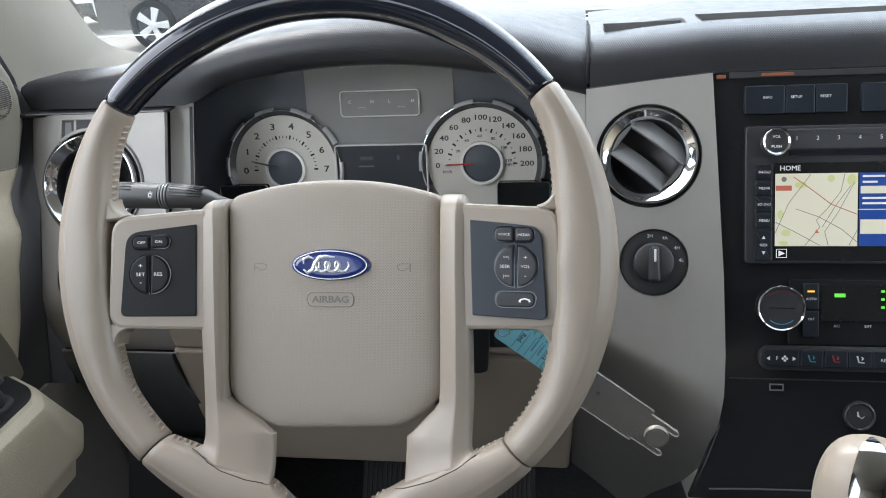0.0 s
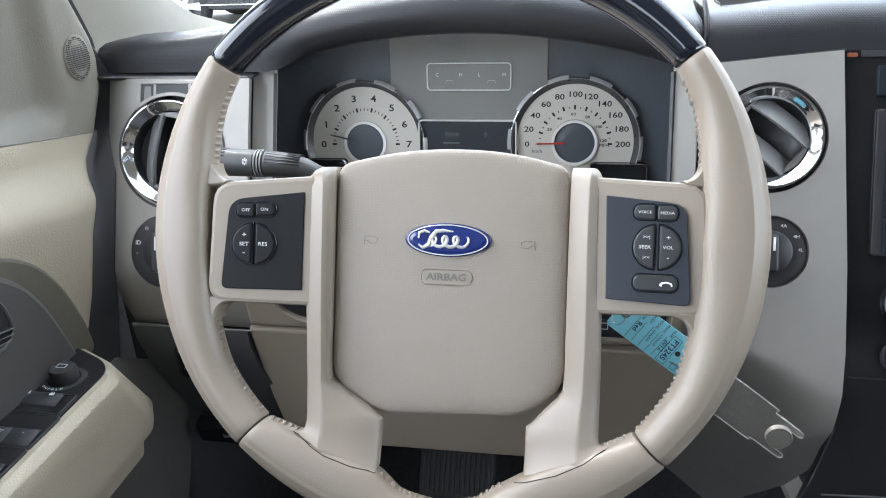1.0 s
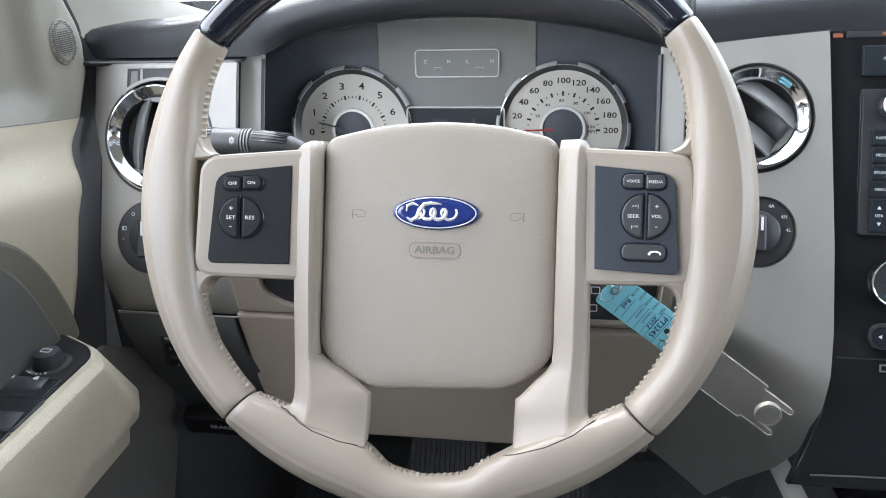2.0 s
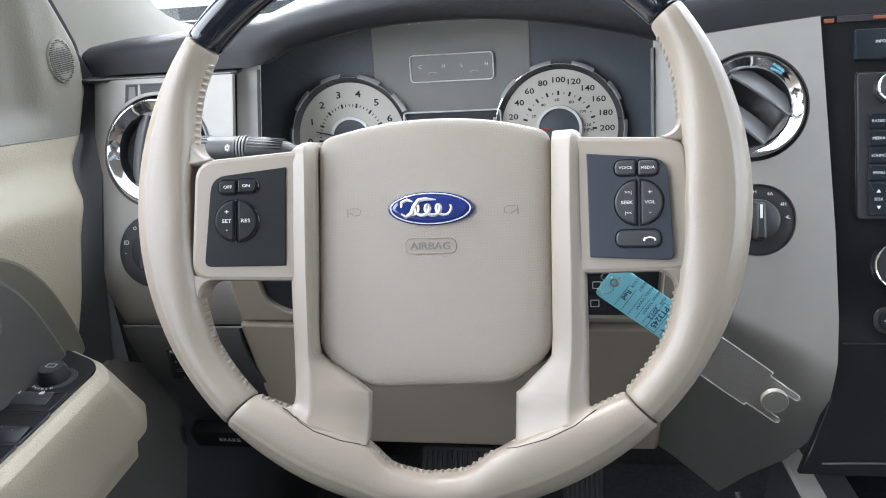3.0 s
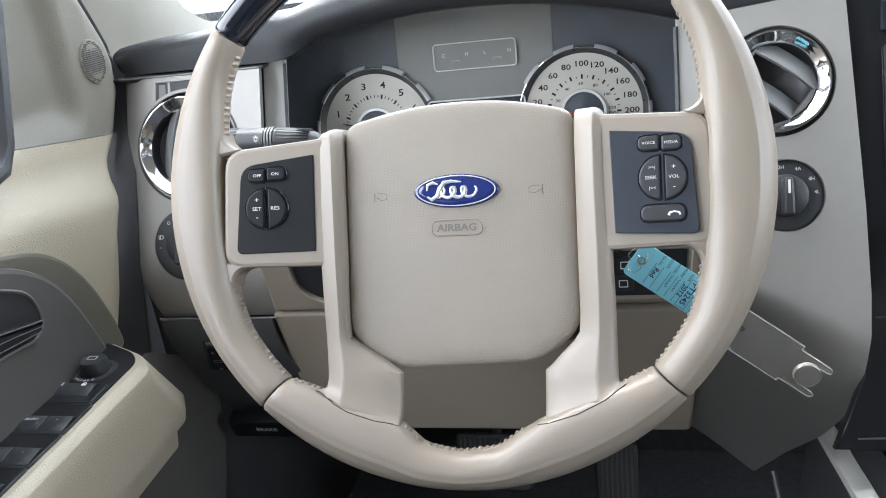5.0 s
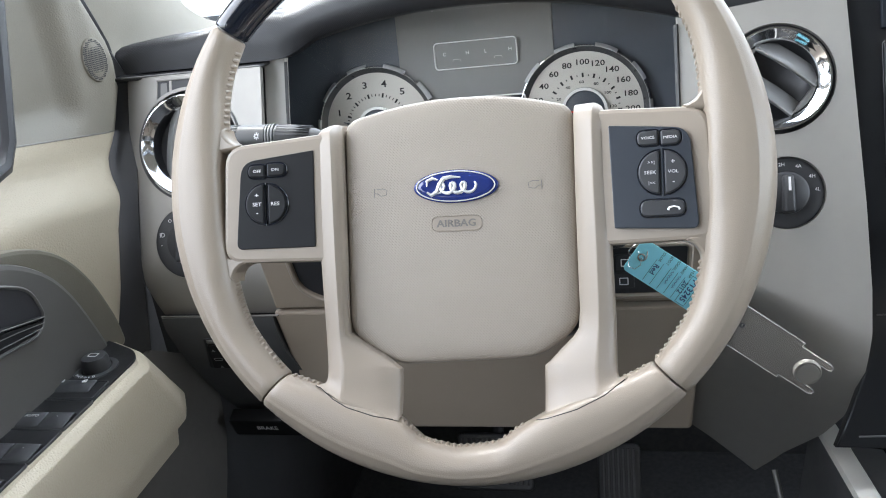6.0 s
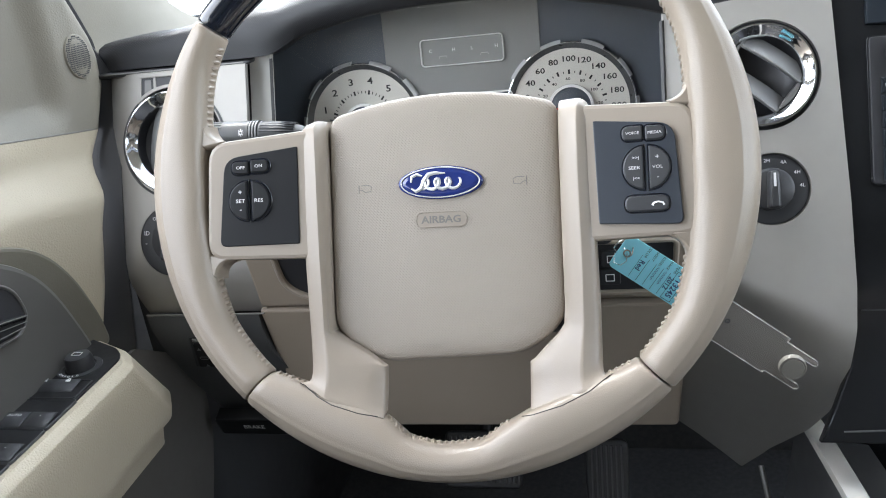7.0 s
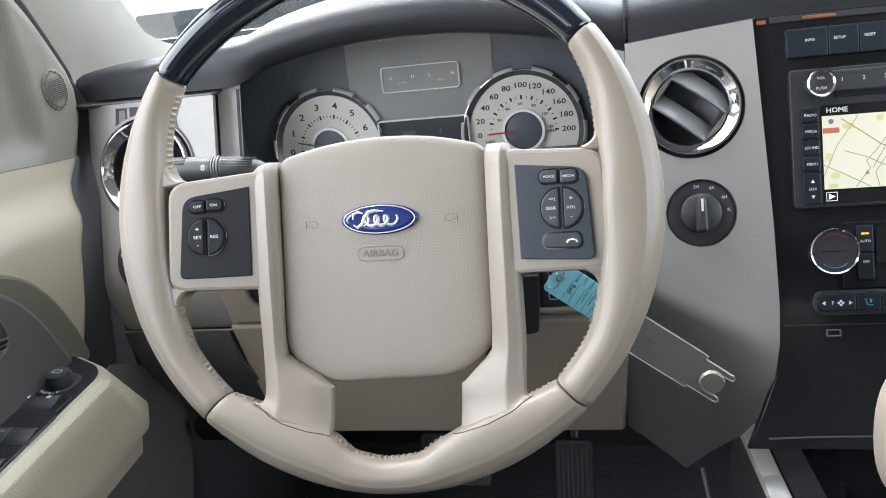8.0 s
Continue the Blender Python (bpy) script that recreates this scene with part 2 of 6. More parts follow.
def steps(a, b, n):
    return [a + (b - a) * i / n for i in range(n + 1)]


def block(x0, x1, y0, y1, z0, z1, bevel=0.004):
    bm = prism(box_outline(x0, y0, x1, y1), [(bevel, z0), (0, z0 + bevel), (0, z1 - bevel), (bevel, z1)])
    return bm


def lettering(words, size, u, v, w, m, mat, parent, name="lettering", turn=0.0, depth=0.00012, bold=0.0, wide=1.0):
    """Raised words in the built-in font, centred at (u, v) of a panel."""
    cu = bpy.data.curves.new(name, "FONT")
    cu.body, cu.size, cu.align_x, cu.align_y, cu.extrude, cu.resolution_u = words, size, "CENTER", "CENTER", depth, 2
    cu.offset = bold
    tmp = bpy.data.objects.new(name, cu)
    me = bpy.data.meshes.new_from_object(tmp)
    bpy.data.objects.remove(tmp)
    bm = bmesh.new()
    bm.from_mesh(me)
    bpy.data.meshes.remove(me)
    for vert in bm.verts:
        vert.co.x *= wide
    return part(name, bm, mat, parent, m=m @ pose(u, v, w, 0, 0, turn))


# ---- steering wheel ----
HUB = (-0.005, 0.008)
HALF = [(36.8, 0.0112), (60, 0.0142), (90, 0.0152), (120, 0.0142), (144, 0.0112), (152, 0.0135), (165, 0.0188), (180, 0.0205), (195, 0.0195), (212, 0.015), (227, 0.0142), (232, 0.0172), (236, 0.0188),
        (243, 0.0198), (252, 0.0205), (257, 0.0193), (262, 0.0146), (270, 0.013), (279, 0.0138), (284, 0.0172), (290, 0.0192), (297, 0.0192), (304, 0.0184), (310, 0.0168), (316.6, 0.0142), (330, 0.015), (345, 0.0195), (360, 0.0205),
        (375, 0.0188), (388, 0.0135), (396.8, 0.0112)]


def shoulder(deg):
    """How far the rim is flattened where a spoke runs into it."""
    d = deg % 360
    return max(math.exp(-((d - c + 180) % 360 - 180) ** 2 / (2 * w * w)) for c, w in ((180, 11), (0, 10), (245, 11), (298, 11)))


def rim_section(deg, shrink=1.0, n=36, ridge=0.0):
    a = radians(deg)
    half = lerp(HALF, deg if deg >= 36.8 else deg + 360) * shrink
    outer = 0.2005 + 0.0025 * math.cos(a) ** 2
    depth = 0.0155 * shrink
    mid = outer - lerp(HALF, deg if deg >= 36.8 else deg + 360)
    flat = 0.55 * shoulder(deg)
    pts = []
    for j in range(n):
        b = 2 * math.pi * j / n
        k = 1 + ridge * math.exp(-((math.degrees(b) - 67) / 4.2) ** 2)
        c, d = math.cos(b), math.sin(b)
        if c < 0:
            c, d = -abs(c) ** (1 - 0.45 * flat), math.copysign(abs(d) ** (1 - flat), d)
        r = mid + half * k * c
        pts.append(Vector((HUB[0] + r * math.cos(a), HUB[1] + r * math.sin(a), depth * k * d)))
    return pts


def rim_piece(a0, a1, n, ridge=0.0):
    bm = bmesh.new()
    spans = [(a0, 0.80), (a0 + 0.12, 0.94), (a0 + 0.5, 1.0)] + [(a, 1.0) for a in steps(a0 + 2, a1 - 2, n)] + [(a1 - 0.5, 1.0), (a1 - 0.12, 0.94), (a1, 0.80)]
    rings = [[bm.verts.new(p) for p in rim_section(a, s, 84, ridge)] for a, s in spans]
    for a, b in zip(rings, rings[1:]):
        for j in range(len(a)):
            k = (j + 1) % len(a)
            bm.faces.new((a[j], a[k], b[k], b[j]))
    bm.faces.new(rings[0][::-1])
    bm.faces.new(rings[-1])
    return bm


wheel = thing("steering_wheel", WHEEL.translation, "beige leather steering wheel with a glossy black upper rim", "steering wheel")
part("rim_top", rim_piece(36.9, 143.9, 60), PIANO, wheel, "glossy piano-black upper rim", WHEEL)
grip = part("grip", rim_piece(144.1, 226.9, 44, 0.040), LEATHER, wheel, "", WHEEL)
grip_r = part("grip", rim_piece(316.7, 396.7, 44, 0.040), LEATHER, wheel, "worn leather grip with creases", WHEEL)
low_rim = part("rim_bottom", rim_piece(227.1, 316.5, 50, 0.040), LEATHER, wheel, "", WHEEL)


def stitches(a0, a1, gap=1.45):
    """Raised loops of thread along the inner edge of the rim."""
    bm = bmesh.new()
    a = a0
    while a < a1:
        half = lerp(HALF, a)
        r = 0.2005 + 0.0025 * math.cos(radians(a)) ** 2 - 2 * half
        c = Vector((HUB[0], HUB[1], 0))
        way = Vector((math.cos(radians(a)), math.sin(radians(a)), 0))
        pts = [c + way * (r + d) + Vector((-way.y, way.x, 0)) * s + Vector((0, 0, h)) for d, s, h in ((0.0026, 0.0009, 0.0058), (0.0018, 0.0004, 0.0042), (0.0010, 0.0, 0.0024), (0.0008, -0.0006, -0.002), (0.0020, -0.001, -0.007))]
        tube(pts, [0.0003, 0.0013, 0.0018, 0.0017, 0.0005], 8, bm)
        a += gap
    return bm


def stitch_holes(a0, a1, gap=1.45):
    """Dark needle holes between the gathers of the seam."""
    bm = bmesh.new()
    a = a0 + gap / 2
    while a < a1:
        r = 0.2005 + 0.0025 * math.cos(radians(a)) ** 2 - 2 * lerp(HALF, a)
        way, c = Vector((math.cos(radians(a)), math.sin(radians(a)), 0)), Vector((HUB[0], HUB[1], 0))
        side = Vector((-way.y, way.x, 0))
        tube([c + way * (r + d) + side * s + Vector((0, 0, h)) for d, s, h in ((0.0036, 0.0008, 0.0076), (0.0022, 0.0003, 0.0058), (0.0010, 0.0, 0.0036))], [0.0002, 0.0005, 0.0003], 6, bm)
        a += gap
    return bm


for holder, a0, a1 in ((grip, 147, 168), (grip, 199, 226), (grip_r, 318, 341), (grip_r, 372, 395), (low_rim, 228.5, 238), (low_rim, 256, 285), (low_rim, 303, 315)):
    part("needle_holes", stitch_holes(a0, a1), TAUPE, holder, "dark needle holes along the seam", WHEEL)
    part("stitching", stitches(a0, a1), LEATHER, holder, "beige thread", WHEEL)

# airbag cover
cover_line = rounded([(-0.0830, -0.0940), (-0.0490, -0.1155), (0.0505, -0.1105), (0.0768, -0.0895), (0.0762, 0.0550), (0.037, 0.0645), (-0.002, 0.0668), (-0.042, 0.0640), (-0.0822, 0.0545)],
                     [0.014, 0.012, 0.012, 0.014, 0.010, 0.02, 0.03, 0.02, 0.010], 5)
cover = part("airbag_cover", dome(cover_line, [(0.995, -0.05), (1.0, -0.0175), (0.996, -0.0155), (0.985, -0.0136), (0.965, -0.0124), (0.93, -0.0116), (0.86, -0.0110), (0.72, -0.0107), (0.5, -0.0106), (0.25, -0.0105), (0.05, -0.0105)]), PAD, wheel,
             "beige airbag cover with a fine woven grain", WHEEL)
emblem = part("emblem", prism(circle(-0.003, 0.0052, 0.0112, 56, 2.60), [(0, -0.0115), (0, -0.0092), (0.0006, -0.0084), (0.0012, -0.0082)]), BLUE, cover, "dark blue oval badge", WHEEL)
part("badge_line", frame_ring(circle(-0.003, 0.0052, 0.0104, 56, 2.62), 0.0008, -0.0095, -0.0074, 0.0002), SATIN, emblem, "silver oval line", WHEEL)
part("badge_field", prism(circle(-0.003, 0.0052, 0.0097, 56, 2.70), [(0, -0.0095), (0.0003, -0.0080), (0.0012, -0.0075), (0.0026, -0.0072)]), BLUE, emblem, "dark blue oval field", WHEEL)


def swash():
    """Plain flowing strokes on the badge."""
    bm = bmesh.new()
    def stroke(pts, r):
        tube([(-0.003 + x, 0.0049 + y, -0.0070) for x, y in pts], r, 8, bm)
    n = 44
    line = [(-0.0125 + 0.0255 * k / n + 0.0030 * math.sin(k * 0.50), -0.0008 - 0.0034 * math.cos(k * 0.50)) for k in range(n + 1)]
    stroke(line, [0.0005 + 0.0008 * math.sin(math.pi * k / n) ** 0.5 for k in range(n + 1)])
    stroke([(-0.0195, -0.0030), (-0.0165, -0.0052), (-0.0125, -0.0030), (-0.0105, 0.0020), (-0.0075, 0.0058), (-0.0030, 0.0066), (0.0040, 0.0060)], [0.0006, 0.0013, 0.0016, 0.0017, 0.0016, 0.0012, 0.0004])
    stroke([(-0.0195, 0.0010), (-0.0190, 0.0046), (-0.0155, 0.0062), (-0.0118, 0.0050)], [0.0005, 0.0011, 0.0012, 0.0005])
    return bm


part("badge_script", swash(), SATIN, emblem, "silver flowing strokes", WHEEL)
badge_line = rounded(box_outline(-0.0210, -0.0250, 0.0140, -0.0143), 0.005)
part("badge_frame", frame_ring(badge_line, 0.0006, -0.0112, -0.0097, 0.0003), BEIGE, cover, "", WHEEL)
part("badge_field", slab(inset(badge_line, 0.0006), -0.0112, -0.0101, 0.0002), BEIGE, cover, "smooth raised plaque", WHEEL)
lettering("AIRBAG", 0.0068, -0.0035, -0.0197, -0.0101, WHEEL, TAUPE, cover, depth=0.0003, bold=0.00012, wide=1.15)
for hx, s in ((-0.0555, 1), (0.0495, -1)):
    bm = bmesh.new()
    tube([(hx + s * (-0.0035), 0.0060, -0.0105), (hx + s * 0.001, 0.0062, -0.0105), (hx + s * 0.0038, 0.0050, -0.0105), (hx + s * 0.0034, 0.0018, -0.0105), (hx - s * 0.0005, 0.0012, -0.0105), (hx - s * 0.003, 0.0030, -0.0105),
          (hx - s * 0.0048, 0.0032, -0.0105)], 0.00024, 5, bm)
    tube([(hx - s * 0.0052, 0.0005, -0.0105), (hx - s * 0.0050, 0.0065, -0.0105)], 0.00028, 5, bm)
    part("horn_mark", bm, TAUPE, cover, "thin printed horn symbol", WHEEL)

# spokes
TILT_L = WHEEL @ pose(-0.105, 0, -0.002) @ pose(0, 0, 0, 0, 7.5, 0) @ pose(0.105, 0, 0)
TILT_R = WHEEL @ pose(0.105, 0, -0.002) @ pose(0, 0, 0, 0, -7.5, 0) @ pose(-0.105, 0, 0)
arm_l = part("spoke", slab(rounded([(-0.1665, -0.0415), (-0.0915, -0.0425), (-0.0900, 0.0460), (-0.1635, 0.0395)], [0.014, 0.002, 0.002, 0.014]), -0.022, 0.0035, 0.003), BEIGE, wheel, "", TILT_L)
arm_r = part("spoke", slab(rounded([(0.0910, -0.0385), (0.1640, -0.0365), (0.1605, 0.0445), (0.0890, 0.0485)], [0.002, 0.014, 0.014, 0.002]), -0.022, 0.0035, 0.003), BEIGE, wheel, "", TILT_R)


SEAMS = {-1: [(-0.1020, -0.1255), (-0.0974, -0.1272), (-0.0880, -0.1345), (-0.0778, -0.1398), (-0.0600, -0.1455), (-0.0430, -0.1491), (-0.0380, -0.1500)],
         1: [(0.0480, -0.1474), (0.0552, -0.1458), (0.0740, -0.1395), (0.0910, -0.1309), (0.1000, -0.1242), (0.1050, -0.1205), (0.1100, -0.1180)]}


def leg(s):
    """A lower spoke: a ridged bar beside the airbag cover that widens below it and runs flush into the rim."""
    # height on the wheel; outer edge, ridge and inner edge: distance and depth of each; depth of the inner wall
    left = [
        (0.0535, 0.0915, -0.026, 0.0875, -0.022, 0.0836, -0.024, -0.030), (0.0525, 0.0945, -0.014, 0.0880, -0.010, 0.0832, -0.014, -0.024), (0.0498, 0.0966, -0.0072, 0.0880, -0.0028, 0.0829, -0.0092, -0.022),
        (0.0455, 0.0985, -0.0022, 0.0874, 0.0014, 0.0826, -0.0068, -0.020), (0.0380, 0.0990, -0.0008, 0.0869, 0.0028, 0.0824, -0.0060, -0.020), (0.0, 0.0990, -0.0006, 0.0866, 0.0030, 0.0822, -0.0058, -0.020),
        (-0.040, 0.0985, -0.0006, 0.0862, 0.0030, 0.0822, -0.0058, -0.020), (-0.080, 0.0972, -0.0016, 0.0852, 0.0026, 0.0824, -0.0054, -0.020), (-0.0925, 0.0965, -0.0012, 0.0846, 0.0030, 0.0815, -0.0052, -0.020),
        (-0.0985, 0.0962, -0.0008, 0.0840, 0.0034, 0.0725, -0.0046, -0.018), (-0.1060, 0.0958, -0.0002, 0.0834, 0.0050, 0.0600, -0.0042, -0.015), (-0.1140, 0.0954, 0.0006, 0.0828, 0.0064, 0.0475, -0.0036, -0.010),
        (-0.1165, 0.0953, 0.0010, 0.0826, 0.0070, 0.0436, -0.0032, -0.009)]
    right = [(v + 0.0020, uo - 0.0016 + 0.050 * max(0, 0.0 - v), wo, ur + 0.0018 + 0.024 * max(0, 0.0 - v), wr, ui - 0.0058 if v > -0.095 else ui - 0.0058 + 0.0028 * min(1, (-0.095 - v) / 0.003) + 0.0125 * min(1, (-0.095 - v) / 0.02), wi, wb) for v, uo, wo, ur, wr, ui, wi, wb in left]
    rows = left if s < 0 else right
    low = SEAMS[s]
    bm = bmesh.new()
    grid = []

    def add(uo, wo, ur, wr, ui, wi, wb, height, lift=None):
        mo, mi = ur + (uo - ur) * 0.07, ur + (ui - ur) * 0.07
        line = [(uo - 0.0006, min(wb, wo - 0.006)), (uo, wo - 0.0035), (uo - 0.0005, wo - 0.0012), (uo - 0.0020, wo + (wr - wo) * 0.12), (ur + (uo - ur) * 0.55, wo + (wr - wo) * 0.47), (mo, wr + (wo - wr) * 0.06), (ur, wr - 0.0001), (mi, wr + (wi - wr) * 0.06),
                (ur + (ui - ur) * 0.55, wr + (wi - wr) * 0.54), (ui + 0.0020, wi + (wr - wi) * 0.12), (ui + 0.0006, wi - 0.0008), (ui, wi - 0.0022), (ui + 0.0002, wb)]
        grid.append([bm.verts.new((s * u, height(s * u), w if lift is None else lift + (w - wr) * 0.35)) for u, w in line])

    for v, uo, wo, ur, wr, ui, wi, wb in rows:
        add(uo, wo, ur, wr, ui, wi, wb, lambda u, v=v: v)
    v, uo, wo, ur, wr, ui, wi, wb = rows[-1]
    for k, (f, flare, w) in enumerate(((0.30, 0.0, None), (0.60, 0.0003, None), (0.80, 0.0014, None), (0.92, 0.0034, None), (1.0, 0.0056, 0.0108), (1.06, 0.0062, 0.0095), (1.16, 0.0062, 0.0030))):
        up = 0.0062 * min(1, f) ** 2.0
        add(uo + flare, wo + up * 1.25, ur, wr + up, ui, wi + up * 1.5, wb + up, lambda u, f=f: v + (lerp(low, u) - v) * f, w)
    for a, b in zip(grid, grid[1:]):
        for i in range(len(a)):
            bm.faces.new((a[i], a[(i + 1) % len(a)], b[(i + 1) % len(a)], b[i]))
    bm.faces.new(grid[0])
    bm.faces.new(grid[-1][::-1])
    return bm


def spoke_web(points, bend):
    """A small leather fillet between the rim and a spoke, with a hollow edge."""
    a, b, corner = Vector(points[0]), Vector(points[1]), Vector(bend)
    curve = [tuple((1 - t) ** 2 * a + 2 * t * (1 - t) * corner + t * t * b) for t in steps(0, 1, 10)]
    return prism(curve + [tuple(p) for p in points[2:]], [(0, -0.010), (0, 0.0030), (0.0004, 0.0050), (0.0012, 0.0066), (0.0020, 0.0072)])


def seam(curve, solids, r=0.00024):
    """A thin dark joint laid over the front of some solids along points (u, v)."""
    trees = [BVHTree.FromBMesh(b) for b in solids]
    pts = []
    for (u0, v0), (u1, v1) in zip(curve, curve[1:]):
        for k in range(4):
            u, v = u0 + (u1 - u0) * k / 4, v0 + (v1 - v0) * k / 4
            hits = [t.ray_cast(Vector((u, v, 0.1)), Vector((0, 0, -1)))[0] for t in trees]
            high = [h.z for h in hits if h is not None]
            if high:
                pts.append((u, v, max(high)))
    for b in solids:
        b.free()
    return tube(pts, r, 6)


for s in (1, -1):
    part("spoke_seam", seam([p for p in SEAMS[s] if 0.042 < abs(p[0]) < 0.1055], [leg(s), rim_piece(227.1, 316.5, 50)], 0.00035), INK, wheel, "thin dark joint", WHEEL)
for points, bend in (
        ([(-0.153, 0.0412), (-0.1645, 0.0535), (-0.172, 0.050), (-0.170, 0.036), (-0.155, 0.038)], (-0.1632, 0.0430)), ([(-0.150, -0.0420), (-0.1600, -0.0540), (-0.170, -0.052), (-0.170, -0.036), (-0.152, -0.038)], (-0.1600, -0.0438)),
        ([(0.144, 0.0464), (0.1550, 0.0585), (0.165, 0.055), (0.163, 0.042), (0.146, 0.043)], (0.1545, 0.0482)), ([(0.142, -0.0372), (0.1525, -0.0495), (0.163, -0.048), (0.164, -0.032), (0.145, -0.034)], (0.1520, -0.0390))):
    part("spoke_fillet", spoke_web(points, bend), LEATHER, wheel, "leather fillet between rim and spoke", WHEEL)
part("lower_spoke", leg(-1), BEIGE, wheel, "", WHEEL, 50)
part("lower_spoke", leg(1), BEIGE, wheel, "", WHEEL, 50)
part("hub_back", slab(rounded(box_outline(-0.085, -0.10, 0.080, 0.045), 0.02), -0.075, -0.03, 0.008), BLACK, wheel, "black hub behind the airbag cover", WHEEL)

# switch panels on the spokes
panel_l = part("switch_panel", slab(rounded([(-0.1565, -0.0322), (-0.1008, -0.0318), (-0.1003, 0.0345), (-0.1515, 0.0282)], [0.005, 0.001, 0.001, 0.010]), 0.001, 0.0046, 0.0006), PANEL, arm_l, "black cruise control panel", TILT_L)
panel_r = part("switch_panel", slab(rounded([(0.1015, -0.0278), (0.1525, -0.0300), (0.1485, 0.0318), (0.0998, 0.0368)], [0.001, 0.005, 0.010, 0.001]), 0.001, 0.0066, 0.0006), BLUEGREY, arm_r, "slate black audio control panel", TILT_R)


def half_disc(u, v, r, a0, a1, n=16):
    return [(u + r * math.cos(radians(a)), v + r * math.sin(radians(a))) for a in steps(a0, a1, n)]


def pill(u0, u1, v, h, left=True, right=True):
    r = h / 2
    rs = [r * 0.98 if left else 0.0015, r * 0.98 if right else 0.0015, r * 0.98 if right else 0.0015, r * 0.98 if left else 0.0015]
    return rounded(box_outline(u0, v - r, u1, v + r), rs, 6)


def button(outline, parent, words=(), top=0.0072, mat=None, m=TILT_L):
    """A pressed switch key with its lettering: words of (text, size, u, v)."""
    key = part("button", slab(outline, 0.003, top, 0.0011), mat or PANEL, parent, "", m)
    part("button_gap", frame_ring(inset(outline, -0.0011), 0.0014, 0.0035, top - 0.0016, 0.0002), PIANO, key, "", m)
    for text, size, u, v in words:
        lettering(text, size * 0.86, u, v, top, m, PRINT, key, wide=1.18)
    return key


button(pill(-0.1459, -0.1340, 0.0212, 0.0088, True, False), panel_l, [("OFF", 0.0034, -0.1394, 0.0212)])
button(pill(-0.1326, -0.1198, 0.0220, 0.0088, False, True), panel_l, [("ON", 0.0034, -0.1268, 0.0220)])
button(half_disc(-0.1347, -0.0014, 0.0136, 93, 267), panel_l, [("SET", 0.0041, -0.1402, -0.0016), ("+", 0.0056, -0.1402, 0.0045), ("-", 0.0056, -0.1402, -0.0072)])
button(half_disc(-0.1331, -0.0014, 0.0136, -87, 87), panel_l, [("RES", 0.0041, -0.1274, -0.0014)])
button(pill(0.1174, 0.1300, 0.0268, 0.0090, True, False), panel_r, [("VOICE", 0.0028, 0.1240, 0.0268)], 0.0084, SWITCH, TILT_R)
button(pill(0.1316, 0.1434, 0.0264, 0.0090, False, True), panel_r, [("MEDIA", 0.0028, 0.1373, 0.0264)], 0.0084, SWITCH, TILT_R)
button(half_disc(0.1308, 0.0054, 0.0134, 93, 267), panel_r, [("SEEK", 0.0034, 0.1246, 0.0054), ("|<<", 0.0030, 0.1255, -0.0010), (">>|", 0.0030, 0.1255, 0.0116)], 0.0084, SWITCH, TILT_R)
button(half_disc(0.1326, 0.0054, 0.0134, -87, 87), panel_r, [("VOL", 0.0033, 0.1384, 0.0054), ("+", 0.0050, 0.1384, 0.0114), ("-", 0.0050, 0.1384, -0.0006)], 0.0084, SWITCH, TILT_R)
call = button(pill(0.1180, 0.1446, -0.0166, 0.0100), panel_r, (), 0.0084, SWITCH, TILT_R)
bm = tube([(0.1345, -0.0180, 0.0073), (0.1352, -0.0165, 0.0074), (0.1380, -0.0158, 0.0074), (0.1408, -0.0165, 0.0074), (0.1415, -0.0180, 0.0073)], [0.0013, 0.0009, 0.0007, 0.0009, 0.0013], 6, None, 0.4)
part("phone_mark", bm, PRINT, call, "white handset symbol", TILT_R @ pose(0, 0, 0.0012))

# ---- dashboard ----
dash = thing("dashboard", (0, 0.30, 1.0), "charcoal and satin-silver car dashboard with tan lower panels", "dashboard")


def hood_lip(x):
    return 1.333 - 0.80 * (x + 0.033) ** 2


def hood_point(x, k):
    z = hood_lip(x)
    rows = [(0.345, z + 0.006), (0.300, z + 0.003), (0.248, z), (0.243, z + 0.003), (0.2385, z + 0.011), (0.2370, z + 0.020), (0.2395, z + 0.0285), (0.247, z + 0.0362), (0.262, z + 0.0412), (0.285, z + 0.0428),
            (0.33, z + 0.043), (0.42, 0.5 * (z + 0.043) + 0.5 * (1.326 + 0.026)), (0.55, 1.300 + 0.036), (0.74, 1.246 + 0.060)]
    y, zz = rows[k]
    b = min(1, max(0, (x + 0.224) / 0.045))
    b = b * b * (3 - 2 * b)
    if b < 1 and k >= 2:
        p = left_point(-0.2255, k - 2)
        y, zz = p[1] + (y - p[1]) * b, p[2] + (zz - p[2]) * b
    return (x, y, zz)


def pad_rows(low):
    return [(0.262, low - 0.004), (0.2320, low - 0.001), (0.2335, low + 0.008), (0.2345, low + 0.018), (0.2390, low + 0.0275), (0.2470, low + 0.0340), (0.262, low + 0.0372), (0.295, low + 0.0378), (0.345, low + 0.035),
            (0.42, low + 0.031), (0.55, low + 0.022), (0.74, low - 0.008)]


def right_low(x):
    return lerp([(0.18, 1.308), (0.295, 1.3165), (0.6, 1.3185), (1.3, 1.312)], x)


def pad_point(x, k, low):
    y, z = pad_rows(low)[k]
    return (x, y, z)


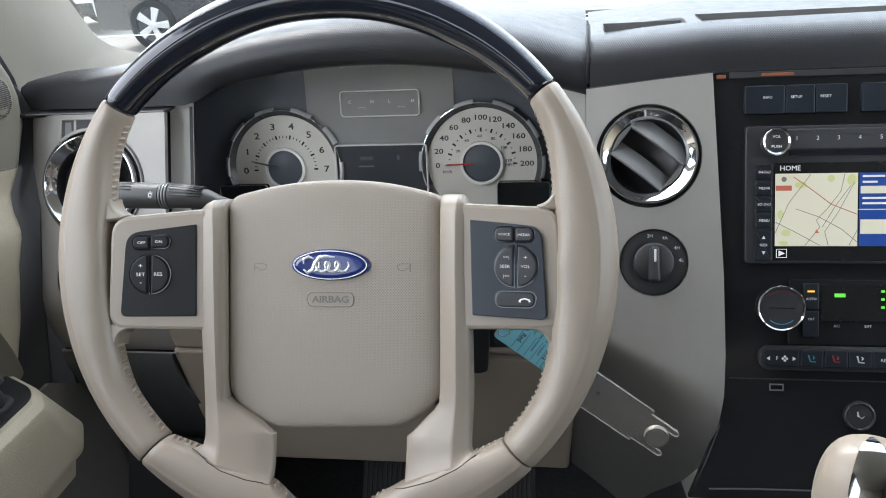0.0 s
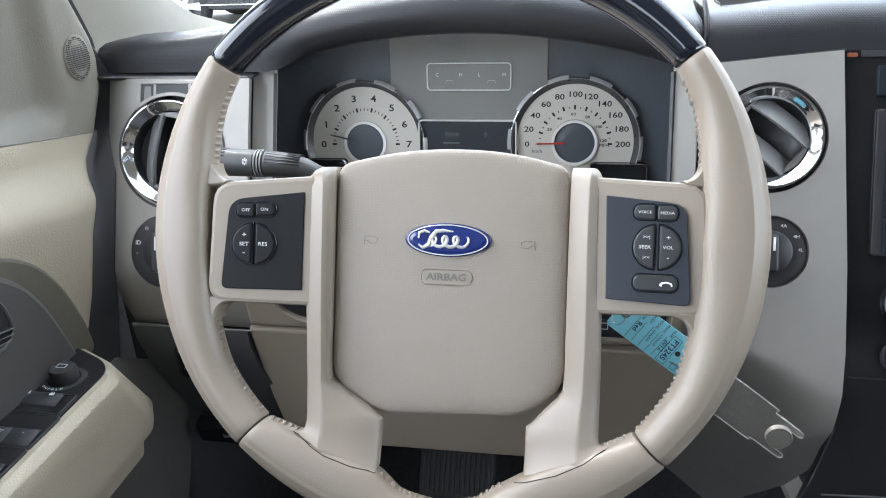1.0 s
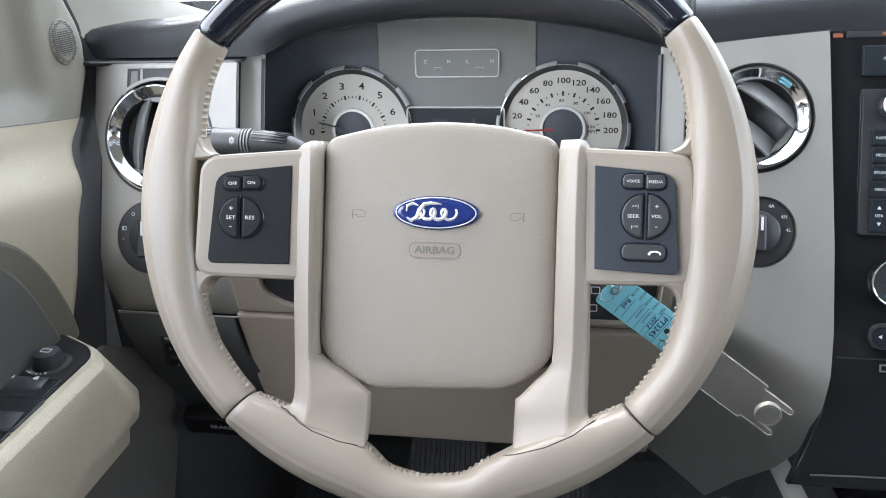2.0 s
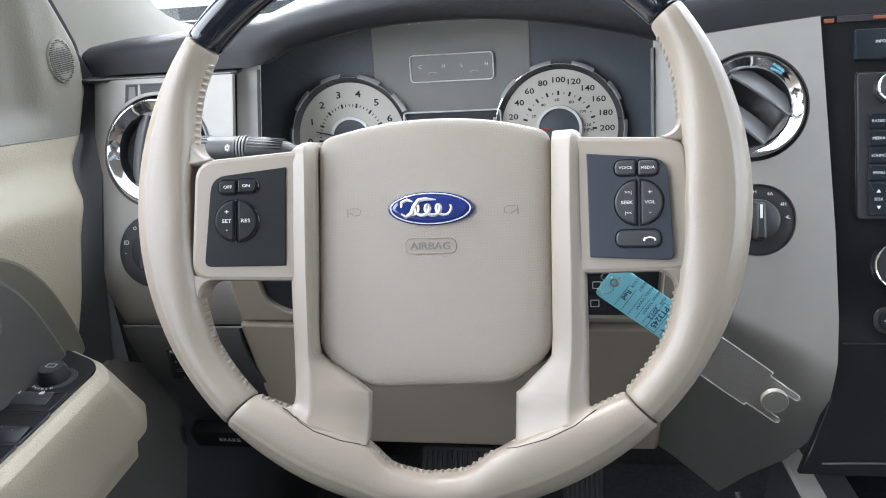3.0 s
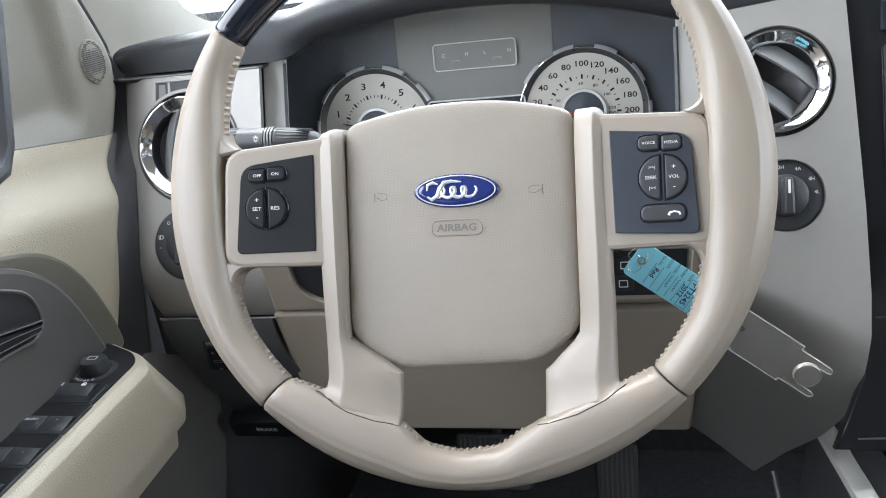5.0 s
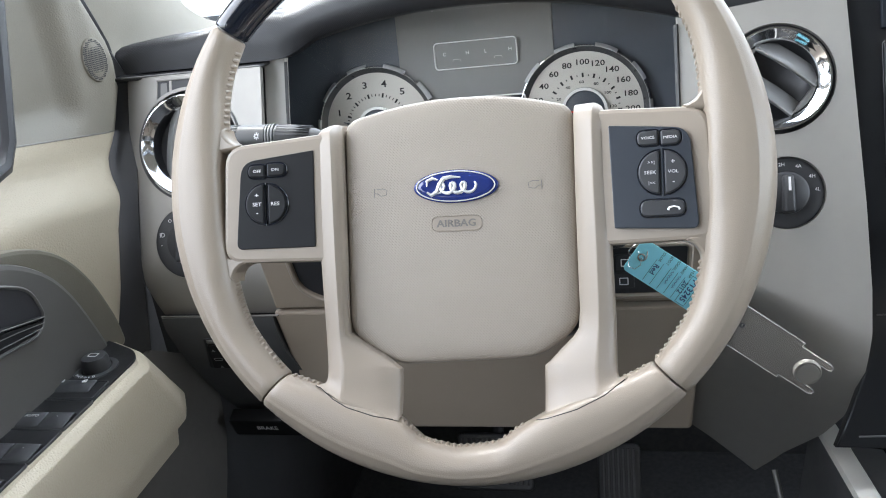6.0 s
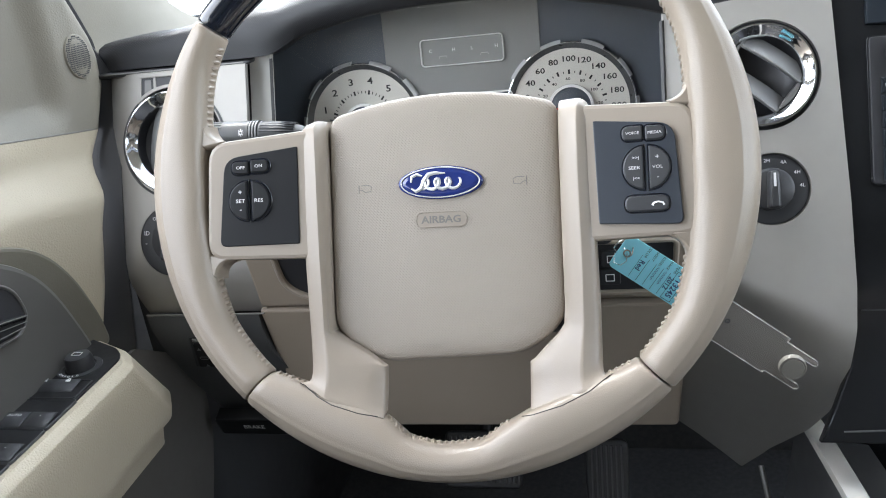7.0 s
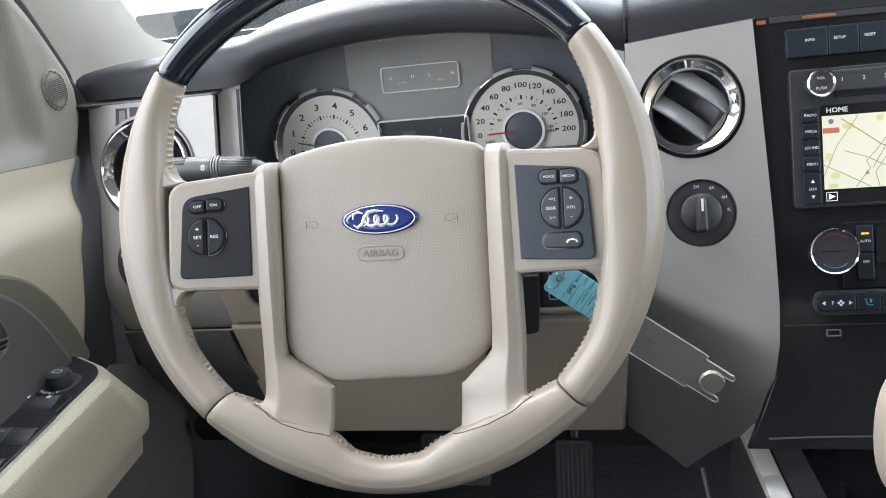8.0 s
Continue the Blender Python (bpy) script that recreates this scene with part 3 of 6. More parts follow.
xs = [0.1845, 0.1985, 0.276, 0.289, 0.31, 0.40, 0.52, 0.62, 0.66, 0.80, 1.00, 1.26]
pad = sheet(lambda x, k: pad_point(x, k, right_low(x)), xs, range(12))
for f in [f for f in pad.faces if abs(f.calc_center_median().y - 0.32) < 0.02 and (0.1985 < f.calc_center_median().x < 0.276 or 0.289 < f.calc_center_median().x < 0.62)]:
    pad.faces.remove(f)
upper = part("upper_pad", pad, DASH, dash, "charcoal grained upper dash pad")
for x0, x1 in ((0.1985, 0.276), (0.289, 0.62)):
    bm = bmesh.new()
    z0, z1 = right_low((x0 + x1) / 2) + 0.0375, right_low((x0 + x1) / 2) + 0.035
    top = [bm.verts.new(p) for p in ((x0, 0.295, z0), (x1, 0.295, z0), (x1, 0.345, z1), (x0, 0.345, z1))]
    low = [bm.verts.new((v.co.x + d, v.co.y, v.co.z - 0.03)) for v, d in zip(top, (0.012, -0.004, -0.004, 0.012))]
    for i in range(4):
        bm.faces.new((top[i], top[(i + 1) % 4], low[(i + 1) % 4], low[i]))
    bm.faces.new(low)
    part("defrost_duct", bm, GREYSATIN, upper, "dark defroster opening")


part("pad_underside", block(-0.398, -0.2350, 0.2215, 0.262, 1.2965, 1.3008, 0.001), BLACK, dash, "black strip under the pad")


def left_point(x, k):
    bend = lerp([(-0.44, -0.006), (-0.40, -0.002), (-0.36, 0), (-0.2, 0)], x)
    y, z = pad_rows(1.3035 + bend)[k]
    z -= (0, 0, 0, 0.002, 0.005, 0.008, 0.0105, 0.012, 0.016, 0.022, 0.034, 0.060)[k]
    if k > 1 and z > 1.3035:
        z = 1.3035 + (z - 1.3035) * lerp([(-0.40, 1.0), (-0.33, 1.1), (-0.2255, 1.62)], x)
    y += lerp([(-0.44, 0.02), (-0.405, 0.008), (-0.37, 0.001), (-0.34, 0)], x)
    z += lerp([(0, 0), (5, 0), (11, 0)], k)
    return (x, y, z)


part("upper_pad", sheet(left_point, [-0.432, -0.420, -0.405, -0.395, -0.38, -0.36, -0.33, -0.30, -0.25, -0.2255], range(12)), DASH, dash, "charcoal grained upper dash pad")
part("gauge_hood", sheet(hood_point, steps(-0.2256, 0.1815, 60), range(14)), DASH, dash, "arched charcoal hood over the gauges")
part("pad_joint", tube([(0.183, 0.26, 1.300), (0.183, 0.237, 1.312), (0.183, 0.236, 1.330), (0.183, 0.248, 1.346), (0.183, 0.28, 1.356)], 0.0022, 8), PANEL, dash, "dark joint between the pads")

# satin silver panels


def left_face(u, v):
    w = -6.0 * max(0, -0.045 - v) ** 2 - 9 * max(0, -0.352 - u) ** 2
    return (u, v, w)


def left_edge(v):
    return lerp([(-0.11, -0.366), (-0.08, -0.376), (-0.05, -0.384), (-0.01, -0.390), (0.03, -0.391), (0.1345, -0.3895)], v)


bm = bmesh.new()
rows = []
for v in steps(-0.1090, 0.1340, 70):
    a = left_edge(v)
    rows.append([bm.verts.new(left_face(a + (-0.2345 - a) * i / 44, v)) for i in range(45)])
for a, b in zip(rows, rows[1:]):
    for i in range(44):
        bm.faces.new((a[i], a[i + 1], b[i + 1], b[i]))
punch(bm, -0.3140, 0.0625, 0.0525)
punch(bm, -0.3190, -0.0345, 0.0365)
bmesh.ops.recalc_face_normals(bm, faces=bm.faces)
bmesh.ops.solidify(bm, geom=bm.faces[:], thickness=0.006)
part("silver_panel", bm, SILVER, dash, "satin silver panel round the driver's vent", FACE)


def right_edge(v):
    return lerp([(-0.31, 0.262), (-0.2339, 0.2769), (-0.2280, 0.2781), (-0.2065, 0.2903), (-0.1665, 0.3000), (-0.136, 0.3027), (-0.10, 0.3038), (-0.03, 0.3018), (0.06, 0.2965), (0.155, 0.2908)], v)


def right_face(u, v):
    """A fold that is tight beside the column and opens out towards the stack."""
    d = max(0, -0.079 - 0.52 * (u - 0.195) - v)
    soft = lerp([(0.19, 0.008), (0.25, 0.026), (0.31, 0.085)], u)
    return (u, v, -0.85 * d * d / (d + soft))


def right_top(u):
    return lerp([(0.18, 0.1425), (0.24, 0.1490), (0.294, 0.1540)], u)


bm = bmesh.new()
rows = []
for k in range(161):
    s = k / 160
    line = []
    for i in range(33):
        f = i / 32
        low = lerp([(0, -0.239), (0.62, -0.287), (1, -0.2280)], f)
        left = lerp([(-0.30, 0.1673), (-0.10, 0.1704), (-0.05, 0.1800), (0.15, 0.1810)], low + (0.14 - low) * s)
        v0 = low + (0.148 - low) * s
        edge = right_edge(v0)
        u = left + (edge - left) * f
        v = low + (right_top(u) - low) * s
        line.append(bm.verts.new(right_face(u, v)))
    rows.append(line)
for a, b in zip(rows, rows[1:]):
    for i in range(32):
        bm.faces.new((a[i], a[i + 1], b[i + 1], b[i]))
punch(bm, 0.2362, 0.0815, 0.0465)
punch(bm, 0.2412, -0.0145, 0.0305)
bmesh.ops.recalc_face_normals(bm, faces=bm.faces)
bmesh.ops.solidify(bm, geom=bm.faces[:], thickness=0.006)
part("silver_panel", bm, SILVER, dash, "satin silver panel that curves under the column", FACE)

# pillars beside the gauges, with the recess walls
for u0, u1, side in ((-0.2415, -0.2180, 1), (0.1586, 0.1812, -1)):
    part("gauge_surround", slab(rounded(box_outline(u0, -0.06, u1, 0.1560), 0.002), -0.030, -0.024, 0.0012), STRIP, dash, "pale grey strip beside the gauges", FACE)
    inner = u1 if side > 0 else u0
    back = inner - side * 0.055
    bm = sheet(lambda s, v: (inner + (back - inner) * s, 0.193 + 0.40 * (v - 1.175) + (0.345 - 0.193 - 0.40 * (v - 1.175)) * s, v), [0, 0.5, 1], steps(1.10, 1.298, 4), 0.003)
    part("recess_wall", bm, DASHPLAIN, dash, "dark wall of the gauge recess")
part("pillar_gap", slab(box_outline(-0.2470, -0.06, -0.2345, 0.140), -0.034, -0.028, 0.0005), BLACK, dash, "", FACE)
part("pillar_gap", slab(box_outline(0.1795, -0.06, 0.1870, 0.143), -0.034, -0.028, 0.0005), BLACK, dash, "", FACE)
part("silver_trim", slab(box_outline(-0.389, 0.1345, -0.2365, 0.1360), -0.003, 0.0005, 0.0004), GREYSATIN, dash, "thin grey trim line", FACE)
bm = slab([(0.1815, 0.1430), (0.2940, 0.1545), (0.2940, 0.1562), (0.1815, 0.1447)], -0.003, 0.0005, 0.0004)
part("silver_trim", bm, BLACK, dash, "thin dark trim line", FACE)
part("dash_core", block(-0.37, 1.25, 0.36, 0.74, 0.95, 1.295, 0.02), BLACK, dash, "black inner structure")

# lower panels under the column
BOLSTER = plane_at(0, 0.145, 1.07, -12)
knee_line = rounded([(-0.2270, -0.166), (0.1640, -0.162), (0.1680, -0.10), (0.1745, -0.004), (-0.2395, -0.002), (-0.2355, -0.09)], [0.006, 0.006, 0.002, 0.004, 0.004, 0.01])
part("knee_panel", slab(knee_line, -0.012, 0.0, 0.003), KNEE, dash, "tan knee bolster panel", BOLSTER)
# the upper shelf of the bolster with its two rounded pockets
for u0, u1, c in ((-0.2365, -0.10, 1), (0.06, 0.1745, -1)):
    line = rounded(box_outline(u0, 0.001, u1, 0.085), [0.004, 0.004, 0.004, 0.004])
    part("knee_shelf", slab(line, -0.016, -0.001, 0.003), KNEE, dash, "tan grained panel beside the column", BOLSTER)
pocket = rounded([(-0.2010, 0.030), (-0.178, 0.0150), (-0.120, 0.0150), (-0.120, 0.080), (-0.2040, 0.080)], [0.02, 0.012, 0.004, 0.004, 0.004])
part("pocket_lip", frame_ring(inset(pocket, -0.004), 0.005, -0.002, 0.006, 0.0015), BEIGE, dash, "tan rounded pocket lip", BOLSTER)
part("pocket", slab(pocket, -0.004, 0.0008, 0.0005), BLACK, dash, "dark open pocket", BOLSTER)
pocket = rounded([(0.066, 0.014), (0.158, 0.014), (0.160, 0.066), (0.066, 0.066)], [0.006, 0.010, 0.004, 0.004])
part("pocket_lip", frame_ring(inset(pocket, -0.004), 0.005, -0.002, 0.006, 0.0015), BEIGE, dash, "tan rounded lip round the switch bank", BOLSTER)
bank = part("switch_bank", slab(pocket, -0.004, 0.003, 0.0008), BLACK, dash, "black bank of pedal and lamp switches", BOLSTER)
for bu, bv in ((0.107, 0.050), (0.128, 0.050), (0.105, 0.030)):
    key = part("button", slab(rounded(box_outline(bu - 0.009, bv - 0.008, bu + 0.009, bv + 0.008), 0.002), 0.003, 0.0055, 0.0008), SWITCH, bank, "", BOLSTER)
    part("key_mark", frame_ring(rounded(box_outline(bu - 0.004, bv - 0.004, bu + 0.004, bv + 0.004), 0.001), 0.0009, 0.0055, 0.0058, 0.0001), PRINT, key, "white symbol outline", BOLSTER)


part("column_bracket", slab(rounded([(0.070, -0.011), (0.0800, -0.0125), (0.0885, -0.0090), (0.0915, 0.020), (0.0950, 0.060), (0.070, 0.060)], [0.002, 0.003, 0.003, 0.002, 0.002, 0.002]), 0.006, 0.012, 0.0015), BLACK, dash, "black bracket beside the column", BOLSTER)


def low_left(s, k):
    rows = [(1.0640, 0.148), (1.05, 0.147), (1.02, 0.154), (0.98, 0.171), (0.94, 0.192), (0.905, 0.215), (0.88, 0.27)]
    z, y = rows[k]
    a = lerp([(0.88, -0.335), (0.94, -0.345), (1.02, -0.358), (1.07, -0.366)], z)
    b = lerp([(0.88, -0.190), (0.94, -0.205), (1.0, -0.236), (1.07, -0.2405)], z)
    return (a + (b - a) * s, y, z)


part("lower_panel", sheet(low_left, steps(0, 1, 8), range(7), 0.004), DASHPLAIN, dash, "dark charcoal lower panel")
part("panel_edge", tube([(-0.366, 0.1465, 1.0650), (-0.30, 0.1455, 1.0650), (-0.2345, 0.1455, 1.0650)], 0.0010, 6), TAUPE, dash, "thin pale edge")
LOWP = plane_at(-0.305, 0.1495, 1.032, -16)
fuel = thing("pedal_switch", (-0.305, 0.14, 1.03), "small black rocker switch set in the lower dash", "switch")
part("bezel", slab(rounded([(-0.0275, -0.0355), (0.0060, -0.0355), (0.0100, 0.0090), (-0.0195, 0.0090)], 0.003), -0.006, 0.003, 0.001), BLACK, fuel, "", LOWP)
# Paler grey carries the bright reflection along this lip.
part("upper_lip", slab(rounded([(-0.0165, 0.0030), (0.0080, 0.0030), (0.0085, 0.0072), (-0.0160, 0.0072)], 0.001), 0.002, 0.0045, 0.0012), GREYSATIN, fuel, "upper edge with its bright reflection put into the grey", LOWP)
part("rocker", slab(rounded([(-0.0215, -0.0330), (0.0035, -0.0330), (0.0070, 0.0020), (-0.0165, 0.0020)], 0.003), 0.002, 0.006, 0.0015), PANEL, fuel, "", LOWP)
for u, v in ((-0.0115, -0.0060), (-0.0100, -0.0300)):
    part("arrow", prism([(u - 0.0022, v - 0.001), (u + 0.0022, v - 0.001), (u, v + 0.0022)], [(0, 0.0058), (0, 0.0063)]), SLAT, fuel, "", LOWP)
part("pedal_mark", frame_ring(rounded(box_outline(-0.0150, -0.0205, -0.0050, -0.0165), 0.0018), 0.0006, 0.0058, 0.0063, 0.0001), SLAT, fuel, "", LOWP)
brake = thing("parking_brake_release", (-0.296, 0.22, 0.91), "black parking brake release lever with white lettering", "lever")
LEVER = plane_at(-0.296, 0.1835, 0.906, -20)
part("lever", slab(rounded(box_outline(-0.045, -0.016, 0.045, 0.014), 0.005), -0.012, 0.004, 0.003), PANEL, brake, "", LEVER)
lettering("BRAKE", 0.0086, 0.0, 0.0, 0.004, LEVER, PRINT, brake)

# ---- steering column and stalk ----
column = thing("steering_column", (0, 0.10, 1.19), "tan plastic steering column shroud behind the wheel", "column")
COL = WHEEL @ pose(0, -0.01, 0)
part("shroud", prism(rounded(box_outline(-0.062, -0.070, 0.058, 0.045), 0.025), [(0.01, -0.30), (0, -0.29), (0, -0.11), (0.004, -0.085), (0.012, -0.08)]), KNEE, column, "", COL)
stalk = thing("turn_signal_stalk", (-0.12, 0.06, 1.26), "black ribbed turn signal and wiper stalk", "stalk")
STALK = material("grey_stalk_plastic", (0.045, 0.046, 0.045), 0.45, spread=0.08, scale=20, bump=0.15, bump_scale=1400)
sw = -0.088
part("handle", tube([(-0.236, 0.0615, sw), (-0.233, 0.0615, sw), (-0.200, 0.0605, sw), (-0.1745, 0.0598, sw)], [0.009, 0.0112, 0.0112, 0.0108], 24), STALK, stalk, "", WHEEL)
bm = bmesh.new()
for k in range(9):
    a = radians(-70 + k * 17)
    tube([(-0.228, 0.0613 + 0.0106 * math.cos(a), sw + 0.0106 * math.sin(a)), (-0.198, 0.0604 + 0.0106 * math.cos(a), sw + 0.0106 * math.sin(a))], [0.0004, 0.0011], 6, bm)
part("grip_ribs", bm, STALK, stalk, "long low ribs", WHEEL)
bm = bmesh.new()
for i in range(3):
    u = -0.1735 + i * 0.0026
    tube([(u, 0.0598, sw), (u + 0.0013, 0.0598, sw)], 0.0111, 24, bm)
part("ribbed_ring", bm, SLAT, stalk, "pale notched wiper ring", WHEEL)
part("arm", tube([(-0.166, 0.0596, sw), (-0.150, 0.0588, sw), (-0.134, 0.0560, sw), (-0.124, 0.0530, sw), (-0.05, 0.030, sw)], [0.0104, 0.0098, 0.0086, 0.0066, 0.0045], 20), STALK, stalk, "", WHEEL)
bm = bmesh.new()
for k in range(12):
    a = radians(-80 + k * 15)
    tube([(-0.164, 0.0595 + 0.0100 * math.cos(a), sw + 0.0100 * math.sin(a)), (-0.136, 0.0577 + 0.0088 * math.cos(a), sw + 0.0088 * math.sin(a))], 0.0008, 5, bm)
part("arm_ribs", bm, SWITCH, stalk, "dark fine ribs", WHEEL)
bm = bmesh.new()
for i in range(8):
    a = i * math.pi / 4
    tube([(-0.1800 + 0.0020 * math.cos(a), 0.0600 + 0.0020 * math.sin(a), sw + 0.0108), (-0.1800 + 0.0030 * math.cos(a), 0.0600 + 0.0030 * math.sin(a), sw + 0.0101)], 0.0004, 5, bm)
tube([(-0.1800 + 0.0014 * math.cos(a * 0.5), 0.0600 + 0.0014 * math.sin(a * 0.5), sw + 0.0109) for a in range(13)], 0.0004, 5, bm)
part("lamp_mark", bm, PRINT, stalk, "white lamp symbol", WHEEL)
lettering("2", 0.005, -0.156, 0.0585, sw + 0.0092, WHEEL, PRINT, stalk)

# ---- instrument cluster ----
cluster = thing("instrument_cluster", (-0.045, 0.33, 1.25), "instrument cluster with cream dials and chrome bezels", "gauges")
part("backing", slab(box_outline(-0.235, -0.12, 0.228, 0.085), -0.012, -0.004, 0.001), GAUGEDARK, cluster, "dark gauge backing", GAUGES)
part("centre_panel", slab([(-0.0805, -0.10), (0.086, -0.10), (0.086, 0.08), (-0.0805, 0.08)], -0.004, -0.0015, 0.0008), GAUGEGREY, cluster, "grey centre gauge panel", GAUGES)


BEZELGREY = material("dark_grey_bezel", (0.10, 0.105, 0.11), 0.3, metal=0.4, spread=0.08)
# Near-white and barely metallic: the light that chrome catches is put into the colour.
CHROMESHINE = material("white_chrome_shine", (0.92, 0.92, 0.91), 0.2, metal=0.1, spread=0.03)


def dial(u, v, r, marks, words, needle_deg, needle_mat, label):
    face = part("dial", revolve([(0, 0.0), (r, 0.0), (r, -0.006), (0, -0.006)], u, v, 72), DIAL, cluster, label, GAUGES)
    part("bezel", revolve([(r - 0.0003, -0.001), (r, 0.0010), (r + 0.0052, 0.0050), (r + 0.0060, 0.0046), (r + 0.0060, -0.004)], u, v, 72, -22, 202), BEZELGREY, face, "dark grey sloping bezel", GAUGES)
    part("bezel_line", revolve([(r + 0.0054, 0.002), (r + 0.0055, 0.0062), (r + 0.0060, 0.0068), (r + 0.0067, 0.0066), (r + 0.0070, 0.002)], u, v, 72, -21, 201), CHROME, face, "thin chrome line", GAUGES)
    for k, a in enumerate((-4, 32, 68, 104, 140, 176)):
        part("bezel_block", revolve([(r + 0.0052, 0.002), (r + 0.0053, 0.0078), (r + 0.0060, 0.0086), (r + 0.0088, 0.0070), (r + 0.0094, 0.0058), (r + 0.0094, 0.000)], u, v, 8, a - 10 + (2 if k % 2 else 0), a + 10), SATIN, face, "chrome bezel segment", GAUGES)
    part("hub_ring", revolve([(0.0207, 0.0), (0.0207, 0.0044), (0.0209, 0.0046), (0.0235, 0.0046), (0.0237, 0.0044), (0.0238, 0.0)], u, v, 56), CHROMESHINE, face, "chrome hub ring, its shine painted near-white", GAUGES)
    part("hub", revolve([(0.0, 0.0035), (0.018, 0.0030), (0.0209, 0.0015), (0.0209, 0.0)], u, v, 48), GAUGEDARK, face, "dark round hub", GAUGES)
    bm = bmesh.new()
    for a, r0, r1, wd in marks:
        c, s = math.cos(radians(a)), math.sin(radians(a))
        o = [(u + p * c - q * s, v + p * s + q * c) for p, q in ((r0, -wd), (r1, -wd), (r1, wd), (r0, wd))]
        slab(o, 0.0, 0.0003, 0.0001, bm)
    part("tick_marks", bm, INK, face, "black tick marks", GAUGES)
    for text, size, a, rr in words:
        lettering(text, size, u + rr * math.cos(radians(a)), v + rr * math.sin(radians(a)), 0.0002, GAUGES, INK, face, "numeral", bold=size * 0.016, wide=1.28)
    c, s = math.cos(radians(needle_deg)), math.sin(radians(needle_deg))
    bm = prism([(u + p * c - q * s, v + p * s + q * c) for p, q in ((0.010, -0.0011), (0.040, -0.0005), (0.040, 0.0005), (0.010, 0.0011))], [(0, 0.0040), (0, 0.0052), (0.0003, 0.0056)])
    part("needle", bm, needle_mat, face, "", GAUGES)
    return face


def tach_deg(n):
    return 183 - n * 26.43


def speed_deg(n):
    return 183 - n * 0.925


tach = dial(-0.1105, -0.0450, 0.0602, [(tach_deg(k / 4), 0.0345 if k % 4 else 0.0335, 0.0372 if k % 4 else 0.0382, 0.00045 if k % 4 else 0.0010) for k in range(29)],
            [(str(n), 0.0100, tach_deg(n), 0.0482) for n in range(8)], 167, GAUGEDARK, "cream engine speed dial with black numerals")
speed = dial(0.1146, -0.0424, 0.0602, [(speed_deg(k * 10), 0.0350 if k % 2 else 0.0340, 0.0370 if k % 2 else 0.0385, 0.00045 if k % 2 else 0.0010) for k in range(21)],
             [(str(n), 0.0080, speed_deg(n), 0.0492) for n in range(0, 201, 20)] + [(str(n), 0.0040, 183 - n * 1.49, 0.0292) for n in range(20, 121, 20)], 182, RED, "cream speed dial with black numerals")
lettering("km/h", 0.0052, 0.0760, -0.0520, 0.0003, GAUGES, INK, speed)
lettering("MPH", 0.0050, 0.1450, -0.0455, 0.0003, GAUGES, INK, speed)
box = rounded(box_outline(-0.0405, 0.0110, 0.0488, 0.0398), 0.005)
small = part("small_gauges", frame_ring(box, 0.0013, -0.001, 0.0034, 0.0006), CHROMESHINE, cluster, "chrome frame of the small gauges", GAUGES)
part("small_gauge_face", slab(inset(box, 0.0013), -0.002, 0.0004, 0.0002), GAUGEGREY, small, "", GAUGES)
for text, u in (("C", -0.0295), ("H", -0.0045), ("L", 0.0150), ("H", 0.0410)):
    lettering(text, 0.0052, u, 0.0270, 0.0006, GAUGES, PRINT, small)
for u in (-0.0165, 0.0280):
    bm = tube([(u - 0.0042, 0.0190, 0.0006), (u - 0.0036, 0.0212, 0.0006), (u + 0.0036, 0.0212, 0.0006), (u + 0.0042, 0.0190, 0.0006)], 0.0003, 5)
    part("gauge_mark", bm, STRIP, small, "faint grey symbol", GAUGES)
lcd_line = rounded(box_outline(-0.0503, -0.075, 0.0550, -0.0190), 0.005)
lcd = part("message_display", frame_ring(lcd_line, 0.0015, -0.001, 0.0070, 0.0007), CHROMESHINE, cluster, "chrome-framed dark message display", GAUGES)
part("screen", slab(inset(lcd_line, 0.0014), -0.002, 0.0035, 0.0003), BLUEGREY, lcd, "", GAUGES)
DIM = glow("dim_green_segments", (0.30, 0.42, 0.36), 0.10)
lettering("REAR", 0.0065, -0.014, -0.0350, 0.0037, GAUGES, DIM, lcd)
lettering("E", 0.0075, 0.022, -0.0350, 0.0037, GAUGES, DIM, lcd)
part("bar_mark", slab(box_outline(-0.024, -0.0445, -0.006, -0.0430), 0.0036, 0.0038, 0.00005), DIM, lcd, "", GAUGES)
for u0, u1 in ((-0.190, -0.132), (0.131, 0.189)):
    line = rounded(box_outline(u0, -0.110, u1, -0.0625), 0.005)
    pod = part("indicator_pod", slab(line, -0.002, 0.008, 0.001), GLOSSY, cluster, "dark indicator lamp pod", GAUGES)
    part("pod_frame", frame_ring(line, 0.0012, 0.006, 0.0092, 0.0004), CHROME, pod, "", GAUGES)
lens = part("lens", slab(box_outline(-0.232, -0.115, 0.225, 0.092), 0, 0.0012, 0.0003), clear("gauge_lens", (1, 1, 1), 0.0, 1.22), cluster, "clear sloping lens", GAUGES @ pose(0, -0.01, 0.040, 30))
lens.visible_shadow = False

# ---- air vents ----


